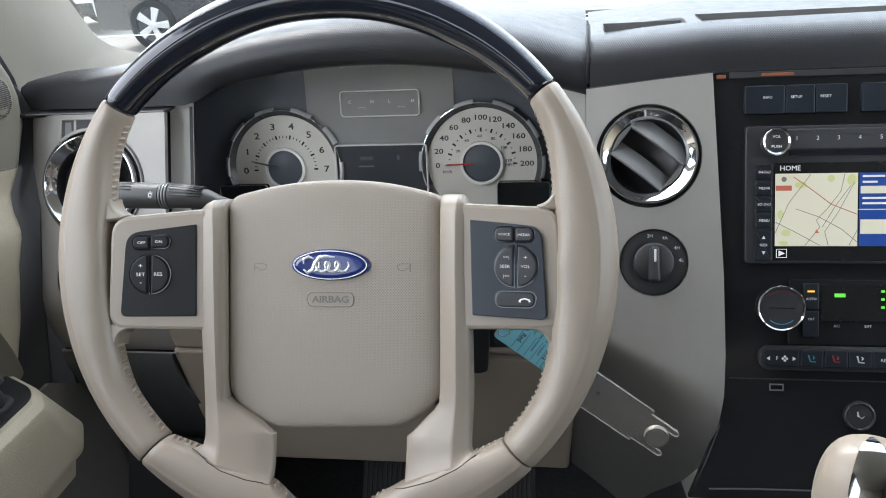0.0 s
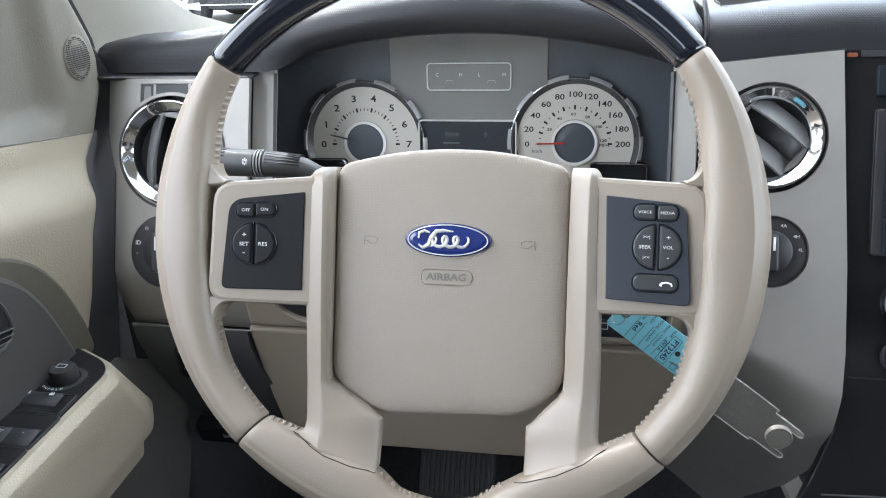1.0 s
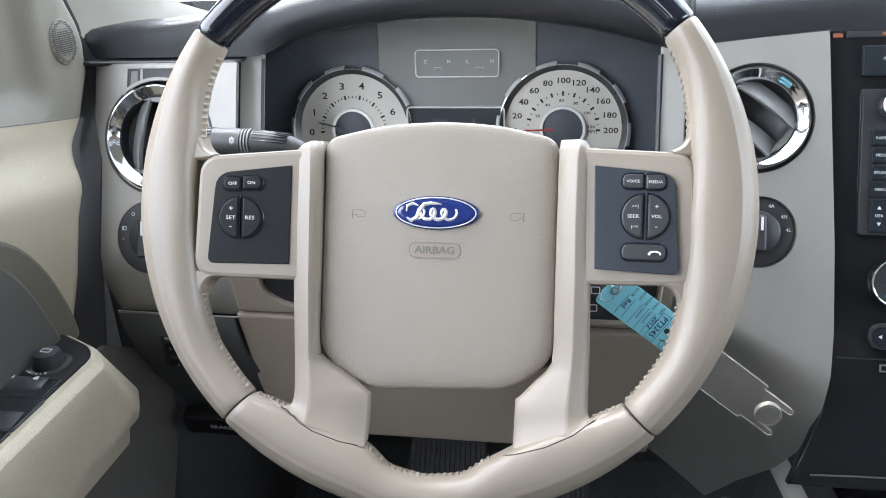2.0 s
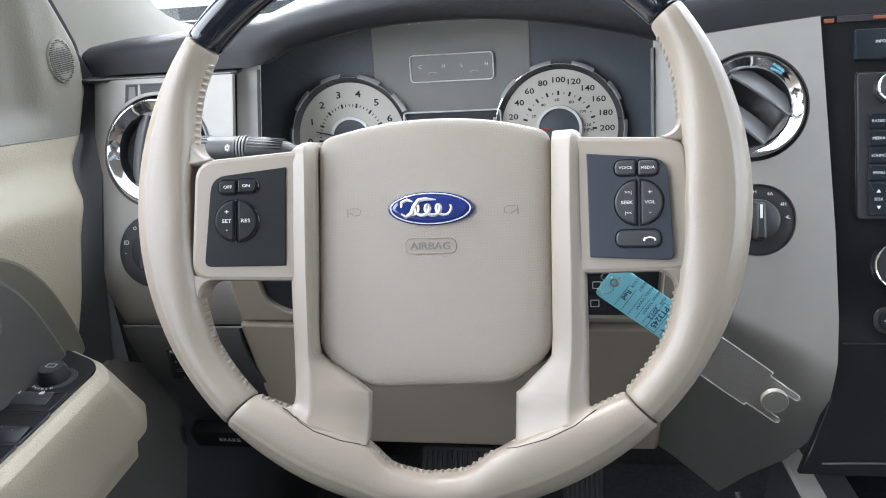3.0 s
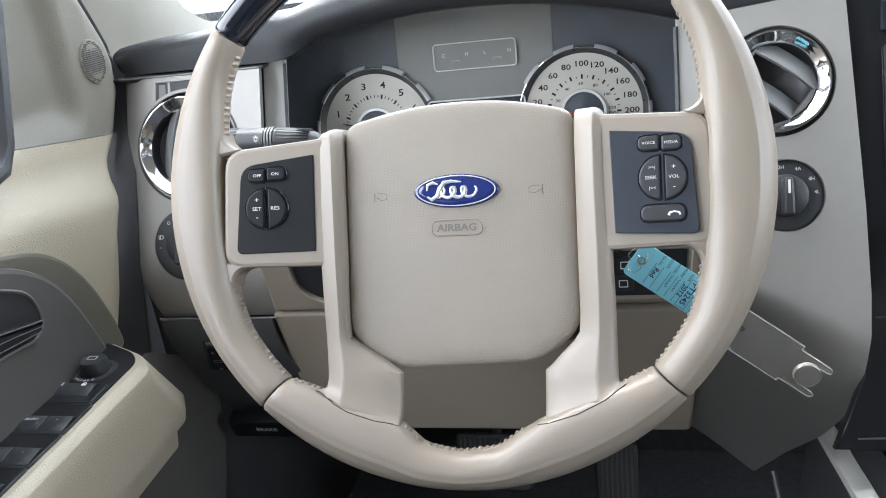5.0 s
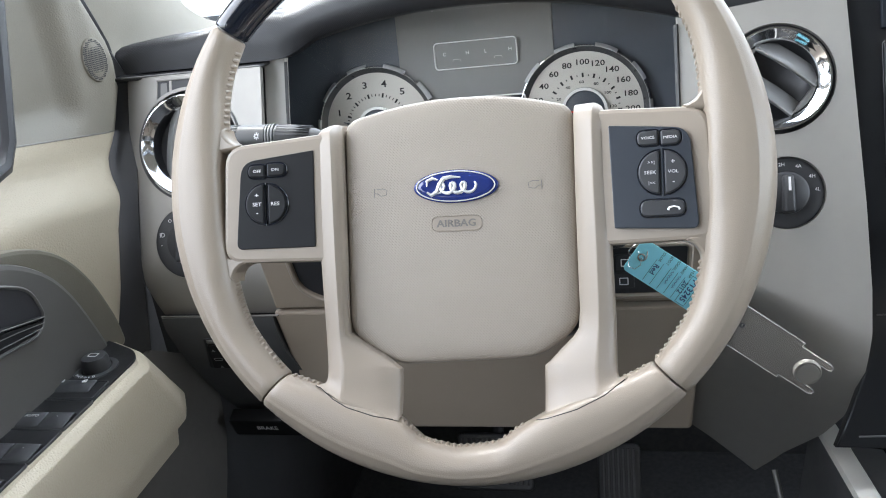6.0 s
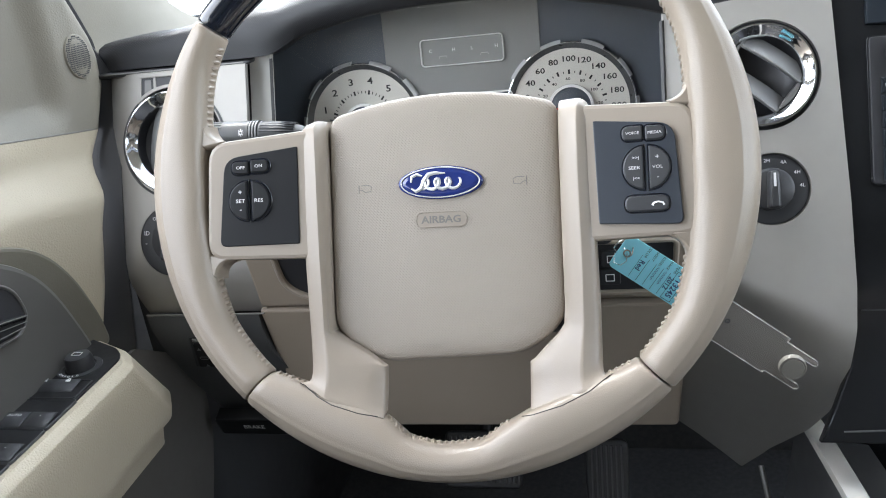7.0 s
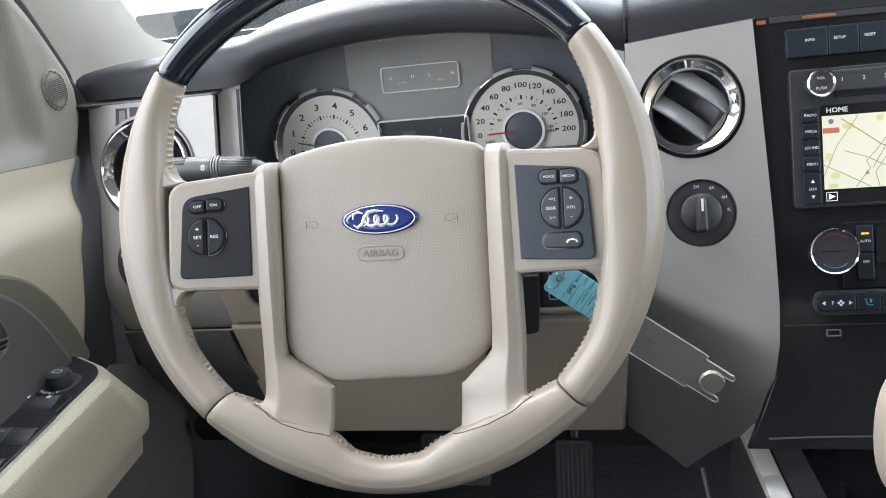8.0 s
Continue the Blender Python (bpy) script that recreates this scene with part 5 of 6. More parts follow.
bm = sheet(knob_point, steps(0, 2 * math.pi, 40), range(19))
bmesh.ops.remove_doubles(bm, verts=bm.verts, dist=1e-5)
knob = part("knob", bm, LEATHER, shifter, "beige leather knob", KNOB)
bm = sheet(lambda a, k: tuple(1.025 * c for c in knob_point(a, k)), [math.radians(d) for d in steps(-126, -82, 9)], range(1, 19))
part("insert", bm, CHROME, knob, "chrome insert strip", KNOB)

# ---- driver's door ----
DOOR = Matrix.Translation((-0.40, 0, 0)) @ Matrix(((0, 0, 1), (1, 0, 0), (0, 1, 0))).to_4x4()
door = thing("driver_door", (-0.42, -0.4, 0.55), "beige vinyl driver's door, closed, with armrest and tweeter", "car door")


def door_front(z):
    return lerp([(0.95, 0.095), (1.05, 0.117), (1.074, 0.126), (1.105, 0.137), (1.131, 0.143), (1.16, 0.150), (1.18, 0.159), (1.21, 0.174), (1.235, 0.194), (1.25, 0.206), (1.29, 0.232), (1.318, 0.2360), (1.337, 0.2320), (1.3677, 0.2170), (1.3925, 0.2040), (1.45, 0.173)], z)


def door_joint(y):
    """Height of the joint between the two skins of the door."""
    return 1.2505 + 0.150 * (0.208 - max(y, 0.03))


def door_skin(y, z):
    s = min(1, max(0, (1.250 - 0.12 * max(0, y - 0.05) - z) / 0.050))
    belly = 0.024 * s * s * (3 - 2 * s) - 0.008 * max(0, (1.15 - z) / 0.12)
    edge = door_front(z) - y
    a, b = min(1, max(0, (0.176 - y) / 0.022)), min(1, max(0, (z - 1.258) / 0.035))
    belly -= 0.016 * a * a * (3 - 2 * a) * b * b * (3 - 2 * b)
    lean = 0.22 * (min(0.2, max(0.0, y)) - 0.17)
    return (-0.402 + lean + belly - 0.008 * max(0, 1 - edge / 0.016) ** 2, y, z)


bm = bmesh.new()
rows = []
zs = steps(1.03, 1.254, 26)
for z in zs:
    line = []
    for i in range(41):
        f = door_front(1.03 + (z - 1.03) * 0.98)
        y = -1.1 + (f + 1.1) * (1 - (1 - i / 40) ** 2.2)
        line.append(bm.verts.new(door_skin(y, 1.03 + (z - 1.03) / 0.224 * (door_joint(y) - 0.0008 - 1.03))))
    rows.append(line)
for a, b in zip(rows, rows[1:]):
    for i in range(40):
        bm.faces.new((a[i], a[i + 1], b[i + 1], b[i]))
part("lower_skin", bm, DOORSKIN, door, "grained beige lower door skin")
bm = bmesh.new()
rows = []
for z in steps(1.2556, 1.46, 40):
    f = door_front(z)
    g = lerp([(1.2556, 0.064), (1.30, 0.078), (1.39, 0.108), (1.46, 0.130)], z)
    s = (1.46 - z) / (1.46 - 1.2556)
    rows.append([bm.verts.new(door_skin(g + (f - g) * i / 40, z + s * (door_joint(g + (f - g) * i / 40) + 0.0008 - 1.2556))) for i in range(41)])
for a, b in zip(rows, rows[1:]):
    for i in range(40):
        bm.faces.new((a[i], a[i + 1], b[i + 1], b[i]))
part("upper_trim", bm, DOORSHADED, door, "smooth beige corner trim in its shaded colour")
part("trim_joint", tube([(door_skin(y, door_joint(y))[0] - 0.0004, y, door_joint(y)) for y in steps(0.03, 0.205, 12)], 0.0011, 6), TAUPE, door, "dark joint line")
part("window_seal", tube([(-0.402, -1.0, 1.257), (-0.402, 0.020, 1.257), (-0.403, 0.044, 1.262), (-0.405, 0.060, 1.280), (-0.410, 0.104, 1.39), (-0.416, 0.128, 1.46)], 0.008, 8), BLACK, door, "black window seal")
part("door_edge", sheet(lambda s, z: (-0.424 + lerp([(1.28, 0.045), (1.33, 0.014)], z) * s, door_front(z) + 0.004 + lerp([(1.28, 0.016), (1.33, 0.006)], z) * s, z), [0, 0.5, 1], steps(0.70, 1.46, 12), 0.004), BLACK, door, "black rubber door seal")
# tweeter
TW = DOOR @ pose(0.197, 1.3245, 0.0035, 0, -12, 0)
pod = part("tweeter_pod", prism(circle(0, 0, 0.0262, 40, 0.76), [(-0.010, -0.012), (0.001, -0.0022), (0.0030, -0.0006), (0.0050, 0.0000)]), DOORSHADED, door, "beige tweeter surround", TW)
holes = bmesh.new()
grille = part("tweeter_grille", prism(circle(0, 0, 0.0218, 36, 0.72), [(0, 0.000), (0.001, 0.0022), (0.006, 0.0032), (0.012, 0.0036)]), DOORSHADED, pod, "beige perforated grille", TW)
for i in range(-9, 10):
    for j in range(-10, 11):
        u, v = (i + 0.5 * (j % 2)) * 0.0018, j * 0.0019
        r = math.hypot(u / 0.72, v)
        if r < 0.0195:
            h = 0.0037 if r < 0.009 else 0.0037 - 0.0010 * (r - 0.009) / 0.0105
            prism(circle(u, v, 0.00084, 6), [(0, h - 0.001), (0, h)], holes)
part("grille_holes", holes, BLACK, grille, "dark perforations", TW)
# grey handle bezel
arc = [(-0.40, 1.05), (0.112, 1.055), (0.108, 1.085), (0.090, 1.135), (0.064, 1.172), (0.030, 1.194), (-0.010, 1.206), (-0.40, 1.270)]
DOORB = DOOR @ pose(0, 0, -0.0050)
# The step is the door's beige; its shade is put into this colour.
BORDERSHADE = material("shaded_beige_border", (0.105, 0.096, 0.073), 0.55, spread=0.06, scale=16, bump=0.3, bump_scale=700)
border = part("handle_border", slab(rounded(arc, [0, 0.01, 0.02, 0.03, 0.03, 0.03, 0.02, 0]), -0.034, 0.0185, 0.004), BORDERSHADE, door, "beige border step, darkened as in shade", DOORB)
arc2 = [(-0.40, 1.05), (0.082, 1.052), (0.078, 1.075), (0.0675, 1.105), (0.0550, 1.136), (0.0365, 1.165), (0.010, 1.1865), (-0.019, 1.2005), (-0.40, 1.262)]
bezel = part("handle_bezel", slab(rounded(arc2, [0, 0.01, 0.02, 0.03, 0.03, 0.03, 0.03, 0.02, 0]), 0.0, 0.0235, 0.005), DOORGREY, door, "dark satin grey handle bezel", DOORB)
hole = rounded([(-0.16, 1.146), (-0.002, 1.1275), (0.0095, 1.139), (0.003, 1.166), (-0.030, 1.1840), (-0.16, 1.224)], [0.01, 0.008, 0.008, 0.014, 0.02, 0.01])
part("handle_lip", frame_ring(inset(hole, -0.0028), 0.0030, 0.018, 0.0258, 0.0012), GREYSATIN, bezel, "satin lip round the recess", DOORB)
part("handle_cup", slab(hole, 0.01, 0.0240, 0.0004), BLACK, bezel, "dark handle recess", DOORB)
lever = part("handle", slab(rounded([(-0.15, 1.152), (-0.002, 1.1310), (0.0060, 1.1405), (-0.040, 1.1525), (-0.15, 1.180)], [0.004, 0.004, 0.004, 0.01, 0.004]), 0.015, 0.0300, 0.003), PANEL, bezel, "glossy dark pull handle", DOORB)
for line in ([(-0.148, 1.1790), (-0.040, 1.1515), (0.0045, 1.1402)], [(-0.148, 1.1640), (-0.030, 1.1430), (0.0020, 1.1360)], [(-0.148, 1.1535), (-0.002, 1.1328)]):
    part("handle_edge", tube([(u, v, 0.0296) for u, v in line], 0.0006, 6), GREYSATIN, lever, "thin bright edge", DOORB)


def armrest():
    bm = bmesh.new()
    top = rounded([(-0.412, 0.102), (-0.395, 0.0990), (-0.342, 0.072), (-0.320, 0.046), (-0.3165, -0.60), (-0.412, -0.60)], [0, 0.008, 0.010, 0.008, 0, 0], 6)
    low = rounded([(-0.412, 0.150), (-0.392, 0.146), (-0.345, 0.120), (-0.323, 0.084), (-0.320, -0.60), (-0.412, -0.60)], [0, 0.008, 0.010, 0.008, 0, 0], 6)
    inner = inset(low, 0.012)
    rings = []
    for pts, z in ((inset(top, 0.0090), 1.0705), (inset(top, 0.0082), 1.0702), (inset(top, 0.0008), 1.0652), (top, 1.0635)):
        rings.append([bm.verts.new((p[0], p[1], z)) for p in pts])
    for s in (0.25, 0.5, 0.75, 1.0):
        rings.append([bm.verts.new((a[0] + (b[0] - a[0]) * s, a[1] + (b[1] - a[1]) * s, 1.0635 - 0.0715 * s)) for a, b in zip(top, low)])
    rings.append([bm.verts.new((p[0], p[1], 0.984)) for p in inset(low, 0.002)])
    rings.append([bm.verts.new((p[0], p[1], 0.980)) for p in inner])
    rings.append([bm.verts.new((p[0], p[1], 0.955)) for p in inset(low, 0.016)])
    k = len(top)
    for a, b in zip(rings, rings[1:]):
        for i in range(k):
            bm.faces.new((a[i], a[(i + 1) % k], b[(i + 1) % k], b[i]))
    bm.faces.new(rings[0])
    bm.faces.new(rings[-1][::-1])
    return bm


part("armrest", armrest(), DOORSKIN, door, "grained beige armrest")
part("lower_door", sheet(lambda k, z: (lerp([(0.50, -0.375), (0.80, -0.362), (0.97, -0.366), (1.04, -0.376)], z), -1.1 + k * (1.1 + lerp([(0.50, -0.05), (0.70, 0.080), (0.80, 0.145), (0.863, 0.184), (0.90, 0.200), (0.972, 0.205), (1.00, 0.180), (1.04, 0.120)], z)), z), steps(0, 1, 8), steps(0.50, 1.04, 14), 0.006), POCKET, door, "dark taupe lower door with map pocket")
part("outer_door", block(-0.58, -0.478, -1.1, 0.30, 0.45, 1.240, 0.01), DASHPLAIN, door, "inner steel of the door")
part("window_frame", block(-0.47, -0.43, -1.1, -0.95, 1.24, 1.93, 0.01), BLACK, door, "rear window post")

switches = thing("window_switch_panel", (-0.365, -0.10, 1.07), "black window and mirror switch panel on the armrest", "switch panel")
ARM = Matrix.Translation((0, 0, 1.0705))
plate_line = rounded([(-0.402, 0.090), (-0.393, 0.0885), (-0.347, 0.066), (-0.335, 0.050), (-0.3335, -0.60), (-0.402, -0.60)], [0.002, 0.006, 0.014, 0.012, 0, 0])
plate = part("plate", slab(plate_line, -0.002, 0.0016, 0.0008), PANEL, switches, "", ARM)
knob = part("mirror_knob", revolve([(0.0125, 0.001), (0.0122, 0.010), (0.0108, 0.0140), (0.0060, 0.0150), (0, 0.0148)], -0.3655, 0.0335, 40), SWITCH, switches, "round mirror knob", ARM)
part("knob_mark", frame_ring(rounded(box_outline(-0.3705, 0.0310, -0.3610, 0.0370), 0.001), 0.0008, 0.0146, 0.0152, 0.0001), PRINT, knob, "white mirror symbol", ARM)
part("knob_ring", revolve([(0.0200, 0.0012), (0.0195, 0.0026), (0.0150, 0.0030), (0.0130, 0.0016)], -0.3655, 0.0320, 44), SWITCH, plate, "", ARM)
for i, ch in enumerate("UNFOLD"):
    a = radians(-128 + i * 13)
    lettering(ch, 0.0036, -0.3655 + 0.0172 * math.cos(a), 0.0320 + 0.0172 * math.sin(a), 0.0030, ARM, PRINT, plate, turn=math.degrees(a) + 90)


def rocker(y, x0, x1, long, marks):
    """A rocker key that rises towards its front edge, with a finger hollow before it."""
    prof = [(0.0, 0.0022), (0.0012, 0.0040), (0.0030, 0.0047), (long * 0.5, 0.0038), (long - 0.002, 0.0029), (long, 0.0018)]
    bm = sheet(lambda x, k: (x, y - prof[k][0], prof[k][1] - 0.0005 * (1 if x in (x0, x1) else 0)), [x0, x0 + 0.0008, x1 - 0.0008, x1], range(6))
    bmesh.ops.recalc_face_normals(bm, faces=bm.faces)
    bmesh.ops.solidify(bm, geom=bm.faces[:], thickness=0.0018)
    r = part("rocker", bm, SWITCH, switches, "", ARM)
    for text, u in marks:
        lettering(text, 0.0046, u, y - long * 0.35, 0.0046, ARM, PRINT, r)
    return r


lock_well = part("switch_well", frame_ring(rounded(box_outline(-0.388, -0.0175, -0.338, 0.0110), 0.003), 0.0012, 0.0, 0.0024, 0.0003), SWITCH, switches, "", ARM)
lock = rocker(0.0100, -0.386, -0.3480, 0.017, ())
for u in (-0.3820, -0.3590):
    part("lock_mark", slab(rounded(box_outline(u - 0.0022, 0.0045, u + 0.0022, 0.0073), 0.0005), 0.0040, 0.0049, 0.0001), PRINT, lock, "white padlock symbol", ARM)
    part("lock_mark", tube([(u - 0.0014, 0.0073, 0.0049), (u - 0.0010, 0.0089, 0.0046), (u + 0.0010, 0.0089, 0.0046), (u + 0.0014, 0.0073, 0.0049)], 0.0003, 5), PRINT, lock, "", ARM)
for y in (-0.0395, -0.0820, -0.1245):
    well = part("switch_well", slab(rounded(box_outline(-0.3865, y - 0.0215, -0.3345, y + 0.0190), 0.003), 0.0, 0.0019, 0.0003), PANEL, switches, "dark finger well", ARM)
    part("well_edge", frame_ring(rounded(box_outline(-0.3875, y - 0.0225, -0.3335, y + 0.0200), 0.003), 0.0011, 0.0, 0.0026, 0.0004), SWITCH, well, "", ARM)
    rocker(y, -0.3850, -0.3612, 0.0195, [("AUTO", -0.3732)] if y > -0.05 else ())
    rocker(y, -0.3600, -0.3365, 0.0195, [("-", -0.3486)])

# ---- key tag, ring and clear fob ----
TAG = plane_at(0.150, 0.050, 1.15, 10) @ pose(-0.0090, -0.0095, 0, 0, 0, -36)
PAPER = material("pale_blue_card", (0.26, 0.68, 0.80), 0.6, spread=0.05, scale=40)
PEN = material("dark_blue_ink", (0.03, 0.05, 0.16), 0.5)
STEEL = material("bright_steel", (0.68, 0.68, 0.68), 0.25, metal=1, spread=0.05)
tag = thing("key_tag", TAG.translation, "pale blue card key tag with printed lines and handwriting", "key tag")
card_line = rounded(box_outline(-0.0335, -0.0145, 0.0335, 0.0145), [0.004, 0.001, 0.001, 0.004])
part("card", slab(card_line, -0.0004, 0.0003, 0.0001), PAPER, tag, "", TAG)
part("punch_hole", prism(circle(0.0235, 0.000, 0.0021, 20), [(0, 0.0002), (0, 0.0005)]), BLACK, tag, "dark punched hole", TAG)
part("eyelet", revolve([(0.0018, 0.0002), (0.0020, 0.0008), (0.0030, 0.0006), (0.0032, 0.0002)], -0.0265, 0.001, 24), STEEL, tag, "", TAG)
for i, (head, hand) in enumerate((("YEAR", "2012"), ("MAKE", ""), ("MODEL", ""), ("BODY", ""), ("COLOR", "Red"))):
    u = 0.0100 - i * 0.0062
    lettering(head, 0.0030, u + 0.0008, 0.0105, 0.0003, TAG, INK, tag, "print", -90, 0.00005)
    part("rule", slab(box_outline(u - 0.0015, -0.0130, u - 0.0012, 0.0060), 0.0003, 0.00042, 0.00002), INK, tag, "", TAG)
    if hand:
        lettering(hand, 0.0054, u + 0.0012, -0.0015, 0.0003, TAG, PEN, tag, "handwriting", -90, 0.00005, 0.00012)
    elif i < 3:
        bm = tube([(u + 0.0012 + 0.0011 * math.sin(q * 1.9), 0.0050 - q * 0.00075, 0.0004) for q in range(16)], 0.00024, 5)
        part("handwriting", bm, PEN, tag, "blue pen strokes", TAG)
part("stock_box", frame_ring(box_outline(0.0125, -0.0135, 0.0205, 0.0100), 0.0003, 0.0003, 0.00045, 0.00004), INK, tag, "", TAG)
lettering("PT3245", 0.0062, 0.0165, -0.0015, 0.0003, TAG, PEN, tag, "handwriting", -90, 0.00005, 0.00014)
for v in (-0.0105, 0.0085):
    part("tick_box", frame_ring(box_outline(0.0250, v - 0.0025, 0.0300, v + 0.0025), 0.0003, 0.0003, 0.00045, 0.00004), INK, tag, "", TAG)
key_thing = thing("ignition_key", (0.10, 0.07, 1.165), "black-headed ignition key in the column with a wire ring", "key")
part("key_head", slab(rounded(box_outline(-0.016, -0.012, 0.014, 0.016), 0.007), -0.004, 0.004, 0.002), BLACK, key_thing, "", plane_at(0.096, 0.075, 1.168, 10))
part("key_blade", tube([(0.092, 0.075, 1.170), (0.060, 0.085, 1.180)], 0.003, 8), STEEL, key_thing)
ring_c = TAG @ Vector((-0.031, 0.003, 0))
part("ring", tube([(ring_c.x + 0.0070 * math.cos(a), ring_c.y + 0.004 * math.sin(2 * a), ring_c.z + 0.0070 * math.sin(a)) for a in steps(0, 2 * math.pi, 30)], 0.0006, 6), STEEL, key_thing, "thin wire ring")
part("wire_loop", tube([TAG @ Vector(p) for p in ((-0.0265, 0.001, 0.0012), (-0.024, -0.004, 0.003), (-0.026, -0.009, 0.003), (-0.031, -0.010, 0.002), (-0.034, -0.004, -0.002))], 0.0004, 6), STEEL, key_thing)

FOB = pose(0.2365, 0.032, 1.0685, 90, 0, 0) @ pose(0, 0, 0, 0, 0, -38)
fob = thing("clear_fob", FOB.translation, "clear acrylic key fob with a round metal stud", "key fob")
ACRYLIC = clear("scratched_acrylic", (0.86, 0.83, 0.79), 0.10, 1.42)
ACRYLIC.node_tree.nodes["Principled BSDF"].inputs["Transmission Weight"].default_value = 0.95
STUD = material("matt_nickel", (0.42, 0.405, 0.37), 0.45, metal=0.85, spread=0.05)
CUT = material("cut_acrylic_edge", (0.42, 0.42, 0.41), 0.3)
fob_line = [(-0.088, -0.0165), (-0.0145, -0.0165), (-0.0145, -0.0140), (0.0125, -0.0140), (0.0145, -0.0125), (0.0145, -0.0105), (0.0125, -0.0095), (-0.001, -0.0095), (-0.006, -0.005), (-0.006, 0.005), (-0.001, 0.0095), (0.0105, 0.0095), (0.0125, 0.0105),
            (0.0125, 0.0125), (0.0105, 0.0140), (-0.0165, 0.0140), (-0.0165, 0.0175), (-0.088, 0.0175)]
plate = part("plate", slab(fob_line, -0.0014, 0.0014, 0.0005), ACRYLIC, fob, "", FOB)
plate.visible_shadow = False
part("plate_edge", tube([(u, v, 0.0013) for u, v in fob_line] + [(fob_line[0][0], fob_line[0][1], 0.0013)], 0.0003, 5), CUT, fob, "pale cut edge", FOB)
part("stud", revolve([(0.0098, -0.002), (0.0096, 0.0030), (0.0092, 0.0034), (0.0086, 0.0034), (0.0083, 0.0029), (0.0079, 0.0029), (0.0076, 0.0036), (0, 0.0037)], 0, 0, 40), STUD, fob, "round metal stud", FOB)
part("hole", revolve([(0.0008, 0.0013), (0.0014, 0.0018), (0.0020, 0.0013)], -0.061, 0.003, 16), BLACK, fob, "", FOB)
part("link", tube([tuple(FOB @ Vector((-0.086, 0.002, 0))), (0.155, 0.045, 1.120), (0.130, 0.055, 1.150), tuple(ring_c)], 0.0008, 6), STEEL, fob, "thin wire link")

# ---- footwell ----


def pedal(name, x0, x1, z0, z1, y, lean, label):
    ob = thing(name, ((x0 + x1) / 2, y, z0), label, "pedal")
    m = plane_at((x0 + x1) / 2, y, (z0 + z1) / 2, lean)
    w, h = (x1 - x0) / 2, (z1 - z0) / 2
    pad = part("pad", slab(rounded(box_outline(-w, -h, w, h), 0.012), -0.014, 0.0, 0.004), BLACK, ob, "", m)
    n = int(2 * w / 0.008)
    for i in range(n):
        u = -w + 0.008 + i * (2 * w - 0.012) / n
        part("rib", slab(box_outline(u, -h + 0.010, u + 0.003, h - 0.008), -0.001, 0.0028, 0.0008), DASHPLAIN, pad, "", m)
    part("arm", tube([m @ Vector((0, 0, -0.012)), m @ Vector((0, 0.08, -0.03)), m @ Vector((0, 0.18, -0.08)), (m.translation.x, 0.748, z1 + 0.20)], 0.010, 10), BLACK, ob)
    return ob


pedal("brake_pedal", -0.150, -0.035, 0.640, 0.722, 0.42, 35, "wide black brake pedal with ribbed rubber")
pedal("accelerator_pedal", 0.052, 0.112, 0.585, 0.705, 0.42, 30, "black ribbed accelerator pedal")

# ---- cabin shell ----
def setting(name, bm, mat, label, category):
    return tagged(part(name, bm, mat), label, category, "", "structure")


setting("floor", block(-0.60, 1.50, -2.4, 0.80, 0.40, 0.46, 0.005), CARPET, "dark carpeted car floor", "floor")
setting("kick_panel", block(-0.46, -0.405, 0.27, 0.76, 0.44, 1.24, 0.01), DASHPLAIN, "dark kick panel beside the footwell", "wall")
setting("firewall", block(-0.60, 1.50, 0.745, 0.80, 0.46, 1.225, 0.005), CARPET, "dark carpeted firewall behind the pedals", "wall")
setting("ceiling", block(-0.52, 1.42, -2.4, 0.02, 1.90, 1.95, 0.02), HEADLINER, "beige cloth headliner", "ceiling")
setting("wall_right", block(1.35, 1.50, -1.1, 0.80, 0.46, 1.26, 0.02), DOORSKIN, "beige passenger side doors", "wall")
# Unseen walls: left kept low for sky fill, other two darkened to dim reflections.
setting("wall_left", block(-0.56, -0.43, -2.4, -1.105, 0.46, 1.26, 0.02), DOORSKIN, "beige rear door", "wall")
setting("wall_right_rear", block(1.35, 1.50, -2.4, -1.105, 0.46, 1.92, 0.02), DOORSHADED, "beige rear passenger door", "wall")
setting("wall_rear", block(-0.56, 1.50, -2.45, -2.39, 0.46, 1.92, 0.02), DOORSHADED, "beige tailgate trim", "wall")
for x in (-0.52, 1.36):
    for y in (-1.10, -2.38):
        setting("pillar", block(x, x + 0.08, y - 0.1, y, 1.24, 1.92, 0.02), HEADLINER, "beige roof pillar", "pillar")
setting("pillar_right", tube([(1.40, 0.45, 1.29), (1.36, -0.02, 1.92)], 0.05, 12), HEADLINER, "beige windscreen pillar", "pillar")


def pillar_skin(s, k):
    z = lerp([(0, 1.285), (0.08, 1.32), (0.16, 1.345), (0.30, 1.40), (0.6, 1.62), (1, 1.92)], s)
    back = (lerp([(1.28, -0.424), (1.40, -0.428), (1.65, -0.452), (1.92, -0.485)], z), lerp([(1.28, 0.236), (1.32, 0.248), (1.337, 0.246), (1.365, 0.232), (1.392, 0.219), (1.46, 0.185), (1.92, -0.09)], z))
    front = (lerp([(1.28, -0.330), (1.32, -0.392), (1.345, -0.402), (1.40, -0.408), (1.65, -0.43), (1.92, -0.46)], z), lerp([(1.28, 0.48), (1.32, 0.405), (1.345, 0.372), (1.40, 0.338), (1.65, 0.15), (1.92, -0.06)], z))
    x, y = back[0] + (front[0] - back[0]) * k, back[1] + (front[1] - back[1]) * k
    return (x + 0.012 * math.sin(math.pi * k), y, z)


